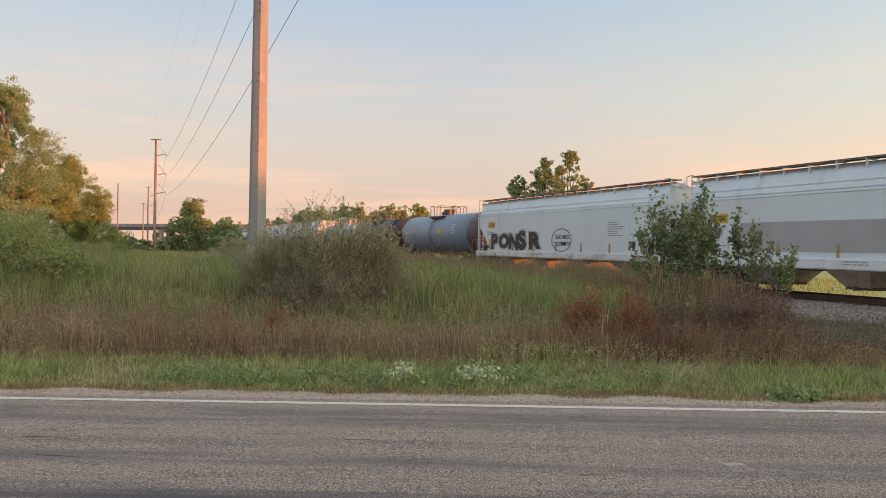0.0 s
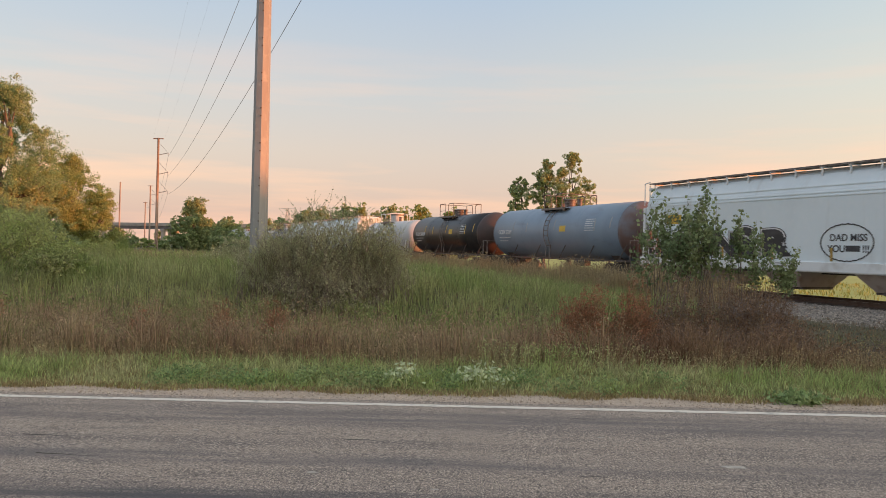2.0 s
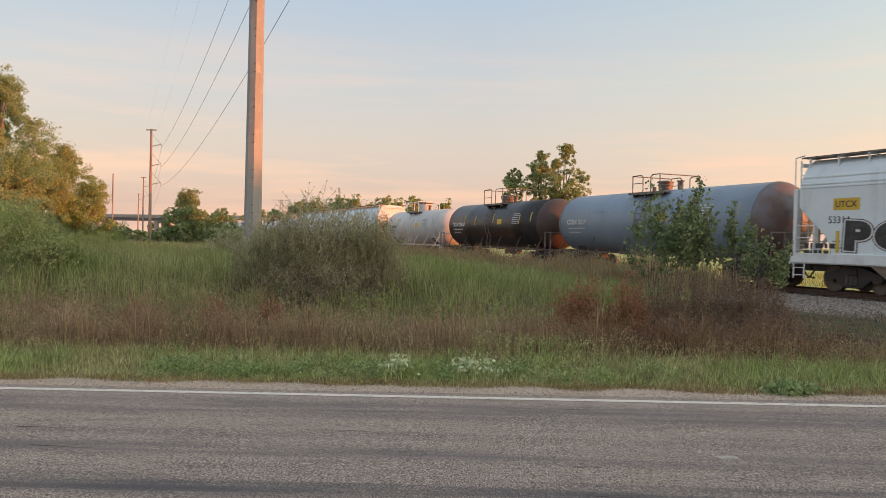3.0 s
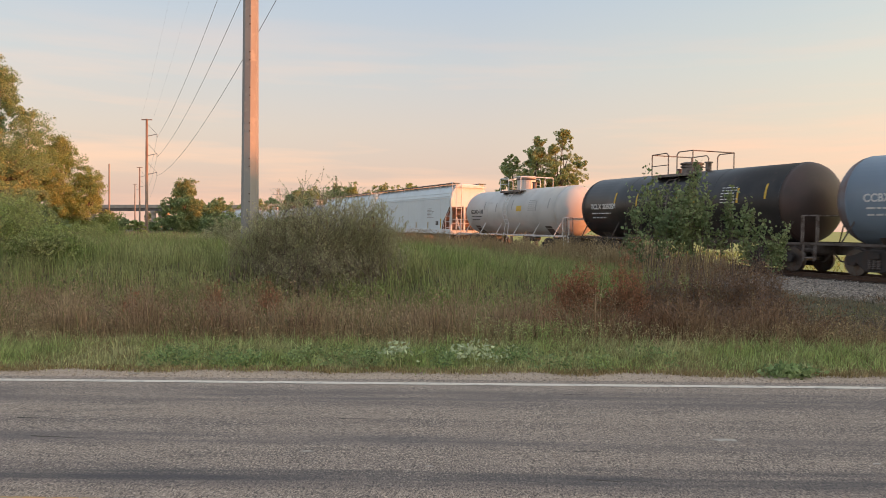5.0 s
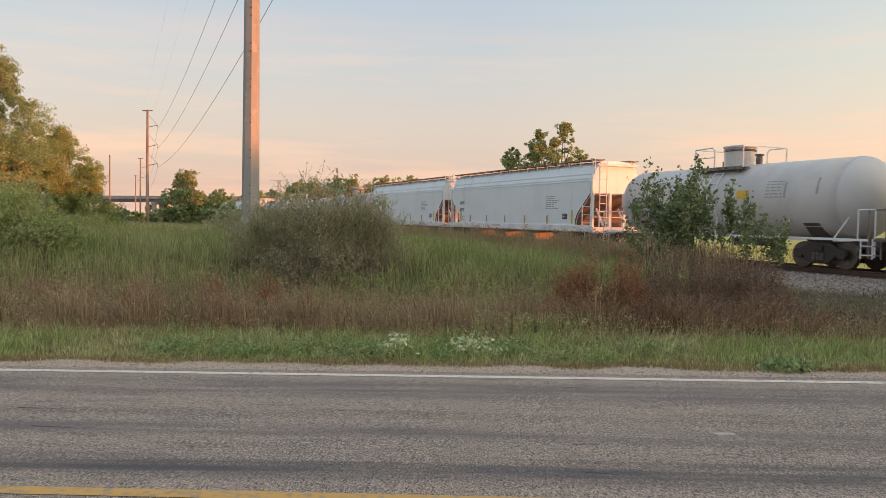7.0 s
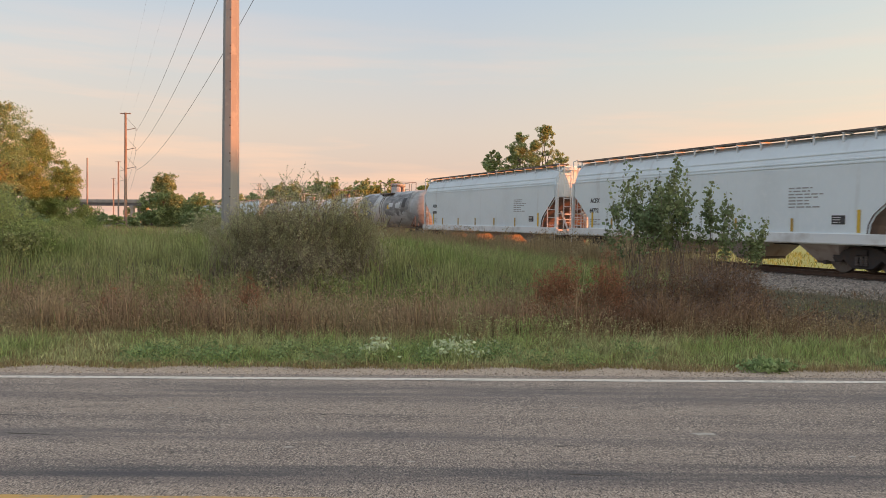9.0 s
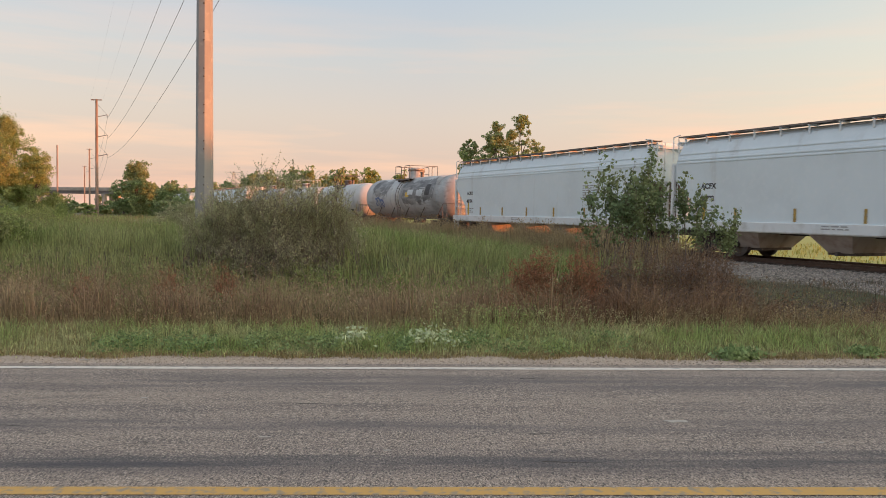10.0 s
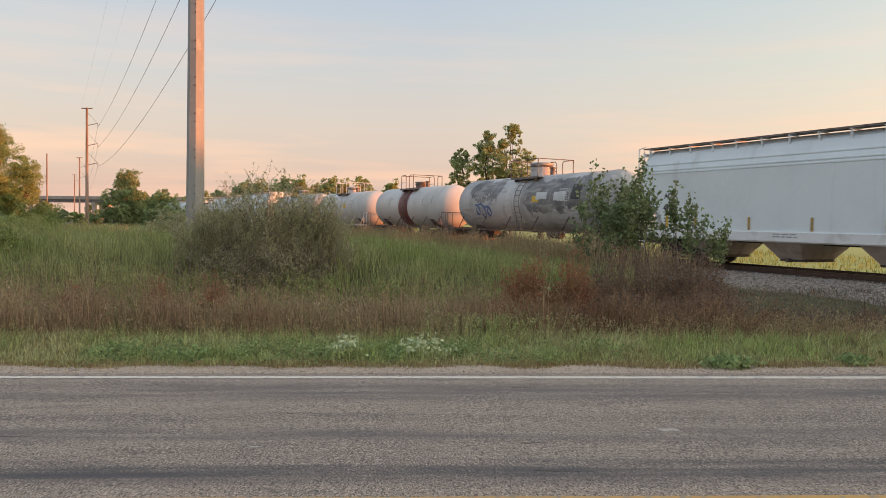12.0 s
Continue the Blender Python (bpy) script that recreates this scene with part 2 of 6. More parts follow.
M_YELLOW = material("yellow_decal", 0.5, 0, [((0.52, 0.34, 0.06), 6, 0.5, 0.7, 0.5)], (0.72, 0.47, 0.05))
M_YELLOW_WORN = material("worn_yellow_stripe", 0.5, 0, [((0.30, 0.20, 0.08), 4, 0.45, 0.65, 0.8)], (0.50, 0.32, 0.06))
M_STENCIL = material("black_stencil_paint", 0.6, 0, [((0.10, 0.10, 0.10), 9, 0.5, 0.7, 0.6)], (0.045, 0.045, 0.05))
M_FADED = material("faded_stencil_paint", 0.6, 0, [((0.5, 0.5, 0.5), 9, 0.5, 0.7, 0.6)], (0.34, 0.345, 0.35))
M_SPRAY = material("black_spray_paint", 0.5, 0, [((0.07, 0.07, 0.075), 2.5, 0.45, 0.65, 0.8)], (0.03, 0.03, 0.034))
M_WHITE_MARK = material("white_stencil_paint", 0.6, 0, [((0.5, 0.5, 0.5), 9, 0.5, 0.7, 0.4)], (0.74, 0.74, 0.74))
M_BLUE_SPRAY = material("blue_spray_paint", 0.6, 0, [((0.20, 0.26, 0.40), 5, 0.45, 0.65, 0.7)], (0.10, 0.16, 0.36))


# ---- mesh helpers ----
def to_mesh(name, bm):
    me = bpy.data.meshes.new(name)
    bm.normal_update()
    bm.to_mesh(me)
    bm.free()
    return me


def part(name, bm, mat, parent, label="", smooth=False):
    me = to_mesh(name, bm) if isinstance(bm, bmesh.types.BMesh) else bm
    if mat and not me.materials:
        me.materials.append(mat)
    if smooth:
        me.shade_smooth()
    ob = new(name, me)
    ob.parent = parent
    if label:
        tagged(ob, label)
    return ob


def box(bm, x0, x1, y0, y1, z0, z1, m=None):
    vs = [bm.verts.new((x, y, z)) for z in (z0, z1) for y in (y0, y1) for x in (x0, x1)]
    for f in ((0, 2, 3, 1), (4, 5, 7, 6), (0, 1, 5, 4), (2, 6, 7, 3), (0, 4, 6, 2), (1, 3, 7, 5)):
        bm.faces.new([vs[i] for i in f])
    if m is not None:
        for v in vs:
            v.co = m @ v.co
    return vs


def tube(bm, a, b, r0, r1=None, seg=8, caps=True):
    """A tapered round bar from a to b."""
    a, b = Vector(a), Vector(b)
    r1 = r0 if r1 is None else r1
    q = (b - a).to_track_quat("Z", "Y")
    rings = []
    for p, r in ((a, r0), (b, r1)):
        rings.append([bm.verts.new(p + q @ Vector((r * math.cos(k * math.tau / seg), r * math.sin(k * math.tau / seg), 0))) for k in range(seg)])
    for k in range(seg):
        bm.faces.new((rings[0][k], rings[0][(k + 1) % seg], rings[1][(k + 1) % seg], rings[1][k]))
    if caps:
        bm.faces.new(rings[0][::-1])
        bm.faces.new(rings[1])


def pipe(bm, points, r, seg=6):
    for a, b in zip(points, points[1:]):
        tube(bm, a, b, r, seg=seg)


def spun(bm, profile, seg=32, axis="X"):
    """Rings of (place along the axis, radius) joined to a closed turned body."""
    rings = []
    for s, r in profile:
        ring = []
        for k in range(seg):
            a = k * math.tau / seg
            c = (s, r * math.cos(a), r * math.sin(a)) if axis == "X" else ((r * math.cos(a), s, r * math.sin(a)) if axis == "Y" else (r * math.cos(a), r * math.sin(a), s))
            ring.append(bm.verts.new(c))
        rings.append(ring)
    for p, q in zip(rings, rings[1:]):
        for k in range(seg):
            bm.faces.new((p[k], p[(k + 1) % seg], q[(k + 1) % seg], q[k]))
    bm.faces.new(rings[0])
    bm.faces.new(rings[-1])
    bmesh.ops.recalc_face_normals(bm, faces=bm.faces[:])


def loft(bm, sections, close=True):
    """Closed rings of points, all of one length, joined in order."""
    rings = [[bm.verts.new(p) for p in s] for s in sections]
    n = len(rings[0])
    for p, q in zip(rings, rings[1:]):
        for k in range(n):
            bm.faces.new((p[k], p[(k + 1) % n], q[(k + 1) % n], q[k]))
    if close:
        bm.faces.new(rings[0])
        bm.faces.new(rings[-1])
    bmesh.ops.recalc_face_normals(bm, faces=bm.faces[:])


def big_mesh(name, verts, faces, mat):
    me = bpy.data.meshes.new(name)
    me.from_pydata(np.asarray(verts).tolist(), [], np.asarray(faces).tolist())
    me.materials.append(mat)
    return me


TEXT = {}


def text_mesh(words, size, mat, fat=0.0, gap=1.0):
    """Flat lettering in the xz plane, facing -y, its lower left corner at the origin."""
    key = (words, size, mat.name, fat)
    if key not in TEXT:
        cu = bpy.data.curves.new("lettering", "FONT")
        cu.body, cu.size, cu.extrude, cu.offset, cu.space_character = words, size, 0.004, fat, gap
        tmp = bpy.data.objects.new("lettering", cu)
        scene.collection.objects.link(tmp)
        me = bpy.data.meshes.new_from_object(tmp.evaluated_get(bpy.context.evaluated_depsgraph_get()))
        bpy.data.objects.remove(tmp)
        bpy.data.curves.remove(cu)
        me.transform(Matrix.Rotation(radians(90), 4, "X"))
        me.materials.clear()
        me.materials.append(mat)
        me.name = "lettering"
        TEXT[key] = me
    return TEXT[key]


def smooth_step(a, b, x):
    t = np.clip((np.asarray(x, float) - a) / (b - a), 0, 1)
    return t * t * (3 - 2 * t)


# ---- the railway's line in plan ----
C0 = Vector((26.0, 0.6, 0.0))
AWAY = Vector((-0.431, 0.902, 0.0)).normalized()
SIDE = Vector((AWAY.y, -AWAY.x, 0.0))
RAIL_TOP = 0.20
HEADING = math.degrees(math.atan2(-AWAY.y, -AWAY.x))


def ground_z(x, y):
    """Height of the ground."""
    x, y = np.asarray(x, float), np.asarray(y, float)
    road = np.clip(0.012 * x, -0.45, 0.2)
    p = (x - C0.x) * SIDE.x + (y - C0.y) * SIDE.y
    bank = 0.85 * (1 - smooth_step(-2.5, 7.5, x + 0.15 * (y - 20))) - 0.20
    bank = bank * (1 - 0.75 * smooth_step(26, 45, y)) - 0.1 * smooth_step(26, 45, y)
    ditch = -0.55
    off = np.where(y < 13, road * (1 - smooth_step(9.5, 13, y)) + ditch * smooth_step(10.3, 13.0, y), ditch + (bank - ditch) * smooth_step(14.0, 20.5, y))
    far = smooth_step(120, 400, np.hypot(x, y))
    off = off * (1 - far) - 0.2 * far
    bed = smooth_step(-5.2, -2.1, p)
    off = off * (1 - bed) + 0.0 * bed
    beyond = smooth_step(2.1, 4.5, p)
    off = off * (1 - beyond) - 0.45 * beyond
    w = smooth_step(8.6, 10.4, y)
    return road * (1 - w) + off * w - 0.02


# ---- ground, road and verge ----
def grid_axis(lo, hi, fine_lo, fine_hi, fine, coarse):
    a = list(np.arange(fine_lo, fine_hi, fine))
    s, v = fine, fine_hi
    while v < hi:
        a.append(v)
        s = min(s * 1.25, coarse)
        v += s
    a.append(hi)
    s, v = fine, fine_lo
    b = []
    while v > lo:
        s = min(s * 1.25, coarse)
        v -= s
        b.append(max(v, lo))
    return np.array(b[::-1] + a)


def grid_mesh(name, xs, ys, zf, mat):
    X, Y = np.meshgrid(xs, ys)
    V = np.stack([X, Y, zf(X, Y)], -1).reshape(-1, 3)
    n, m = len(xs), len(ys)
    i = np.arange((m - 1) * n).reshape(m - 1, n)[:, :-1].ravel()
    me = big_mesh(name, V, np.stack([i, i + 1, i + n + 1, i + n], -1), mat)
    me.shade_smooth()
    return me


gx, gy = grid_axis(-3000, 3000, -26, 30, 0.8, 300), grid_axis(-600, 4000, 8, 50, 0.6, 300)
ground = tagged(new("ground", grid_mesh("ground", gx, gy, ground_z, M_EARTH)), "uneven earth with plant litter and dry grass", "ground", kind="structure")
# the material follows the plan: meadow past the railway
ground.data.materials.append(M_MEADOW)
ground.data.materials.append(M_BED)
for f in ground.data.polygons:
    c = f.center
    if (c.x - C0.x) * SIDE.x + (c.y - C0.y) * SIDE.y > 3.2:
        f.material_index = 1
    elif (c.x - C0.x) * SIDE.x + (c.y - C0.y) * SIDE.y > -4.4 + 0.5 * math.sin(c.y * 0.9) and c.y < 30 and c.y > 10.5:
        f.material_index = 2


def strip(name, y0, y1, lift, mat, x0=-120, x1=120, step=2.0, rows=2):
    xs = np.arange(x0, x1 + 0.1, step)
    return grid_mesh(name, xs, np.linspace(y0, y1, rows), lambda X, Y: np.clip(0.012 * X, -0.45, 0.2) + lift + 0 * Y, mat)


road = tagged(new("road", strip("road", -2.6, 8.35, 0.0, M_ASPHALT)), "worn grey two-lane asphalt road with cracks", "road", kind="structure")
shoulder = tagged(new("road_shoulder", strip("road_shoulder", 8.30, 9.1, -0.012, M_SHOULDER)), "narrow pale gravel shoulder beside the asphalt", "road shoulder", kind="structure")
tagged(new("edge_line", strip("edge_line", 8.06, 8.17, 0.004, M_WHITE_LINE)), "worn white edge line painted on the asphalt", "road marking", kind="structure")
for y in (4.45, 4.22):
    tagged(new("centre_line", strip("centre_line", y, y + 0.13, 0.004, M_YELLOW_LINE)), "worn double yellow centre line painted on the asphalt", "road marking", kind="structure")


# ---- railway track ----
def track_pose(s, across=0.0, z=0.0):
    p = C0 + AWAY * s + SIDE * across
    return pose(p.x, p.y, z, 0, 0, HEADING)


track = tagged(new("railway_track"), "single railway track with rusty rails on timber ties", "railway track")
track.matrix_basis = track_pose(0)
S0, S1 = -40.0, 620.0
for a in (-0.755, 0.755):
    bm = bmesh.new()
    pr = [(-0.07, 0.03), (0.07, 0.03), (0.07, 0.045), (0.012, 0.06), (0.012, 0.155), (0.036, 0.165), (0.036, 0.20), (-0.036, 0.20), (-0.036, 0.165), (-0.012, 0.155), (-0.012, 0.06), (-0.07, 0.045)]
    loft(bm, [[(x, a + u, v) for u, v in pr] for x in (-S1, -S0)])
    part("rail", bm, M_RAIL, track)
bm = bmesh.new()
loft(bm, [[(x, -2.9, -0.5), (x, -1.75, 0.01), (x, 1.75, 0.01), (x, 2.9, -0.5)] for x in np.linspace(-S1, -S0, 60)])
part("ballast_bed", bm, M_BALLAST, track, "grey crushed-stone ballast")


# ---- freight cars ----
# all cars: x forward along the train, -y towards the road, z = 0 on the rail's top
def make_wheelset():
    bm = bmesh.new()
    for y in (-0.755, 0.755):
        o = 1 if y > 0 else -1
        spun(bm, [(y + o * 0.07, 0.10), (y + o * 0.075, 0.36), (y + o * 0.075, 0.455), (y - o * 0.05, 0.46), (y - o * 0.07, 0.49), (y - o * 0.08, 0.36), (y - o * 0.06, 0.10)], 24, "Y")
        for k in range(5):
            a = k * math.tau / 5
            box(bm, -0.03, 0.03, y + o * 0.06, y + o * 0.083, 0.16, 0.30, Matrix.Rotation(a, 4, "Y"))
    tube(bm, (0, -0.95, 0), (0, 0.95, 0), 0.085, seg=10)
    return to_mesh("wheelset", bm)


def make_side_frame():
    """One cast side frame: an arched outline with rounded pedestals."""
    bm = bmesh.new()
    half = [(0.30, 0.90), (0.46, 0.86), (0.80, 0.71), (1.08, 0.66), (1.10, 0.50), (1.02, 0.36), (0.76, 0.36), (0.70, 0.46), (0.40, 0.20), (0.30, 0.17)]
    line = half + [(-u, v) for u, v in half[::-1]]
    loft(bm, [[(u, w, v) for u, v in line] for w in (-0.08, 0.08)])
    bmesh.ops.bevel(bm, geom=[e for e in bm.edges if abs(e.verts[0].co.y - e.verts[1].co.y) < 1e-4 and e.calc_face_angle(0) > 1.2], offset=0.02, segments=1, affect="EDGES")
    return to_mesh("side_frame", bm)


def make_bolster():
    bm = bmesh.new()
    loft(bm, [[(-0.2, y, z0), (0.2, y, z0), (0.2, y, 0.80), (-0.2, y, 0.80)] for y, z0 in ((-1.15, 0.62), (-0.6, 0.52), (0.6, 0.52), (1.15, 0.62))])
    return to_mesh("truck", bm)


def make_spring():
    bm = bmesh.new()
    spun(bm, [(0.27 + k * 0.03, 0.075 if k % 2 else 0.055) for k in range(12)], 10, "Z")
    return to_mesh("spring", bm)


ME_WHEELSET, ME_TRUCK, ME_FRAME, ME_SPRING = make_wheelset(), make_bolster(), make_side_frame(), make_spring()
for me, mm in ((ME_WHEELSET, M_WHEEL), (ME_TRUCK, M_TRUCK), (ME_FRAME, M_TRUCK), (ME_SPRING, M_UNDER)):
    me.materials.append(mm)
ROLLING = []        # wheelsets that turn


def add_trucks(car, reach):
    for x in (-reach, reach):
        truck = part("truck", ME_TRUCK, None, car, "dark cast-steel truck frame")
        truck.matrix_basis = pose(x, 0, 0)
        for y in (-1.0, 1.0):
            part("side_frame", ME_FRAME, None, truck).matrix_basis = pose(0, y, 0)
        for k in (-0.16, 0.0, 0.16):
            part("spring", ME_SPRING, None, truck).matrix_basis = pose(k, -1.10, 0)
        for a in (-0.89, 0.89):
            w = part("wheelset", ME_WHEELSET, None, truck)
            w.matrix_basis = pose(a, 0, 0.46)
            ROLLING.append(w)


def add_couplers(car, end):
    for o in (-1, 1):
        bm = bmesh.new()
        box(bm, min(o * (end - 1.2), o * (end + 0.15)), max(o * (end - 1.2), o * (end + 0.15)), -0.16, 0.16, 0.66, 0.98)
        box(bm, min(o * (end + 0.10), o * (end + 0.50)), max(o * (end + 0.10), o * (end + 0.50)), -0.11, 0.11, 0.76, 0.95)
        box(bm, o * (end + 0.42) - 0.12, o * (end + 0.42) + 0.12, -0.17, 0.15, 0.70, 1.0)
        pipe(bm, [(o * (end - 0.1), -0.35, 0.80), (o * (end + 0.2), -0.32, 0.45), (o * (end + 0.42), -0.2, 0.40)], 0.03)
        part("coupler", bm, M_UNDER, car)


def ladder(bm, x, y, z0, z1, across, width=0.42, step=0.36, r=0.018):
    """across: unit vector along the rungs."""
    ax = Vector(across)
    p = Vector((x, y, 0))
    for o in (-0.5, 0.5):
        q = p + ax * (o * width)
        tube(bm, (q.x, q.y, z0), (q.x, q.y, z1), r * 1.4, seg=6)
    for z in np.arange(z0 + 0.12, z1, step):
        a, b = p - ax * (width / 2), p + ax * (width / 2)
        tube(bm, (a.x, a.y, z), (b.x, b.y, z), r, seg=6)


def stencil_lines(bm, x, z, w, rows, gap=0.12, h=0.05, seed=1, y=0.0):
    rnd = random.Random(seed)
    for k in range(rows):
        x0 = x
        end = x + w * rnd.uniform(0.6, 1.0)
        while x0 < end:
            n = rnd.uniform(0.12, 0.34)
            box(bm, x0, min(x0 + n, end), y - 0.003, y + 0.003, z - k * gap, z - k * gap + h)
            x0 += n + 0.06


def hopper_side_y(z):
    """Half width of the hopper's body at a height."""
    return 1.56 if z < 3.55 else 1.56 - 0.36 * ((z - 3.55) / 0.85) ** 1.5


def hopper_car(length, bays, dress, label, tone=None):
    car = tagged(new("hopper_car"), label, "freight car", "cars of the freight train")
    tone = tone or M_CAR_WHITE
    E = length / 2
    # body: a rounded shell, undercut at both ends
    zs = [1.30, 1.60, 1.90, 2.25, 2.92, 3.55, 3.85, 4.12, 4.32, 4.44]
    ring = [(-hopper_side_y(z), z) for z in zs] + [(-0.85, 4.64), (0, 4.68), (0.85, 4.64)] + [(hopper_side_y(z), z) for z in zs[::-1]]

    def reach(z):
        return E - float(np.interp(z, (1.30, 1.60, 1.90, 2.25, 2.92), (1.62, 1.58, 1.42, 1.02, 0.28)))
    bm = bmesh.new()
    loft(bm, [[(o * reach(z), y, z) for y, z in ring] for o in (-1, -0.5, 0, 0.5, 1)], close=False)
    bm.verts.ensure_lookup_table()
    n, q = len(ring), len(zs)
    for first in (0, 4 * n):
        r = bm.verts[first:first + n]
        for i in range(q - 1):
            bm.faces.new((r[i], r[i + 1], r[n - 2 - i], r[n - 1 - i]))
        bm.faces.new(r[q - 1:n - q + 1])
    bmesh.ops.recalc_face_normals(bm, faces=bm.faces[:])
    bmesh.ops.bevel(bm, geom=[e for e in bm.edges if all(abs(abs(v.co.x) - reach(v.co.z)) < 1e-3 for v in e.verts) and max(v.co.z for v in e.verts) > 1.5 and e.calc_face_angle(0) > 0.7], offset=0.07, segments=2, affect="EDGES")
    body = part("body", bm, tone, car)
    body.data.materials.append(M_SLOPE)
    for f in body.data.polygons:
        if abs(f.normal.x) > 0.3 and f.center.z < 2.93:
            f.material_index = 1
    # lengthwise seams under the roof's edge
    for z in (3.62, 3.74, 3.98):
        for sy in (-1, 1):
            bm = bmesh.new()
            y = sy * (hopper_side_y(z) + 0.008)
            box(bm, -E + 0.36, E - 0.36, y - 0.018, y + 0.018, z - 0.02, z + 0.02)
            part("seam_rib", bm, tone, car)
    for sy in (-1, 1):
        bm = bmesh.new()
        y = sy * 1.585
        box(bm, -E, E, y - 0.05, y + 0.05, 0.98, 1.32)
        box(bm, -E, E, y - sy * 0.10 - 0.10, y - sy * 0.10 + 0.10, 0.95, 1.0)
        bmesh.ops.bevel(bm, geom=bm.edges[:], offset=0.012, segments=1, affect="EDGES")
        part("side_sill", bm, M_CAR_SILL, car, "lighter pressed side sill")
    # end platforms with corner posts, braces and ladders
    for o in (-1, 1):
        bm = bmesh.new()
        box(bm, min(o * (E - 2.3), o * E), max(o * (E - 2.3), o * E), -1.52, 1.52, 1.0, 1.06)
        box(bm, o * E - 0.06, o * E + 0.06, -1.56, 1.56, 0.92, 1.24)
        part("end_platform", bm, M_CAR_SILL, car)
        for y, z1 in ((-1.50, 3.6), (-0.44, 3.0), (0.44, 3.0), (1.50, 3.6)):
            bm = bmesh.new()
            box(bm, o * (E - 0.17) - 0.08, o * (E - 0.17) + 0.08, y - 0.06, y + 0.06, 1.06, z1)
            part("end_post", bm, M_CAR_SILL, car)
        bm = bmesh.new()
        box(bm, o * (E - 0.16) - 0.06, o * (E - 0.16) + 0.06, -1.28, 1.28, 4.40, 4.52)
        part("roof_end_beam", bm, M_CAR_SILL, car)
        for y in (-1.14, 1.14):
            bm = bmesh.new()
            tube(bm, (o * (E - 0.20), y * 0.6, 1.06), (o * (E - 1.0), y * 0.6, 2.2), 0.06, seg=6)
            part("end_brace", bm, M_CAR_SILL, car)
        bm = bmesh.new()
        ladder(bm, o * (E - 0.03), -0.95, 1.06, 4.66, (0, 1, 0), 0.42, 0.42)
        ladder(bm, o * (E - 0.60), -1.57, 1.32, 2.50, (1, 0, 0), 0.76, 0.42)
        ladder(bm, o * (E - 0.42), -1.60, 0.42, 0.98, (1, 0, 0), 0.46, 0.26)
        pipe(bm, [(o * (E - 0.05), -1.46, 3.7), (o * (E - 0.05), -1.46, 4.72), (o * (E - 0.45), -1.46, 4.78)], 0.022)
        for z in (1.75, 2.05):
            tube(bm, (o * (E - 0.05), -1.5, z), (o * (E - 0.05), 1.5, z), 0.022, seg=6)
        part("end_ladder", bm, M_CAR_SILL, car)
        bm = bmesh.new()
        tube(bm, (o * (E - 1.2), 0.15, 1.30), (o * (E - 1.2), 0.95, 1.30), 0.19, seg=14)
        part("air_reservoir", bm, M_UNDER, car)
    bm = bmesh.new()
    for k in range(16):
        a, b = k * math.tau / 16, (k + 1) * math.tau / 16
        tube(bm, (E - 0.02, 0.55 + 0.28 * math.cos(a), 2.2 + 0.28 * math.sin(a)), (E - 0.02, 0.55 + 0.28 * math.cos(b), 2.2 + 0.28 * math.sin(b)), 0.018, seg=5, caps=False)
    for k in range(4):
        a = k * math.tau / 4
        tube(bm, (E - 0.02, 0.55, 2.2), (E - 0.02, 0.55 + 0.28 * math.cos(a), 2.2 + 0.28 * math.sin(a)), 0.014, seg=5)
    box(bm, E - 0.30, E - 0.05, 0.40, 0.70, 1.95, 2.4)
    part("brake_wheel", bm, M_UNDER, car)
    # roof walks, their brackets, and hatches
    for sy in (-1, 1):
        bm = bmesh.new()
        box(bm, -E + 0.15, E - 0.15, sy * 1.05 - 0.24, sy * 1.05 + 0.24, 4.70, 4.73)
        for y in (sy * 1.05 - 0.24, sy * 1.05 + 0.24):
            box(bm, -E + 0.15, E - 0.15, y - 0.015, y + 0.015, 4.685, 4.745)
        part("roof_walk", bm, M_HATCH, car, "dark steel grating walkway")
        bm = bmesh.new()
        box(bm, -0.03, 0.03, -0.25, 0.26, 4.64, 4.70)
        box(bm, -0.03, 0.03, sy * 0.19 - 0.02, sy * 0.19 + 0.02, 4.36, 4.64)
        me = to_mesh("walk_bracket", bm)
        me.materials.append(M_CAR_SILL)
        for x in np.arange(-E + 0.5, E - 0.3, 1.15):
            part("walk_bracket", me, None, car).matrix_basis = pose(x, sy * 1.05, 0)
    for k in range(10):
        x = -E + 1.6 + k * (length - 3.2) / 9
        bm = bmesh.new()
        spun(bm, [(4.54, 0.36), (4.66, 0.36), (4.70, 0.30), (4.72, 0.05)], 14, "Z")
        h = part("roof_hatch", bm, tone, car)
        h.matrix_basis = pose(x, 0, 0)
    # hopper bays under the sill
    span = length * 0.81
    for k in range(bays):
        w = span / bays
        xc = -span / 2 + (k + 0.5) * w
        bm = bmesh.new()
        t, b = w * 0.22, w * 0.12
        loft(bm, [[(xc - u, -v, z), (xc + u, -v, z), (xc + u, v, z), (xc - u, v, z)] for u, v, z in ((t, 1.45, 1.02), (t * 0.95, 1.36, 0.90), (b, 0.85, 0.36))])
        bay = part("hopper_bay", bm, M_BAY, car)
        bm = bmesh.new()
        box(bm, xc - b - 0.06, xc + b + 0.06, -0.78, 0.78, 0.28, 0.38)
        tube(bm, (xc, -1.05, 0.33), (xc, 1.05, 0.33), 0.07, seg=10)
        part("outlet_gate", bm, M_UNDER, bay)
    bm = bmesh.new()
    box(bm, -E + 0.2, E - 0.2, -0.18, 0.18, 0.86, 1.0)
    part("centre_sill", bm, M_UNDER, car)
    add_trucks(car, E - 2.15)
    add_couplers(car, E)
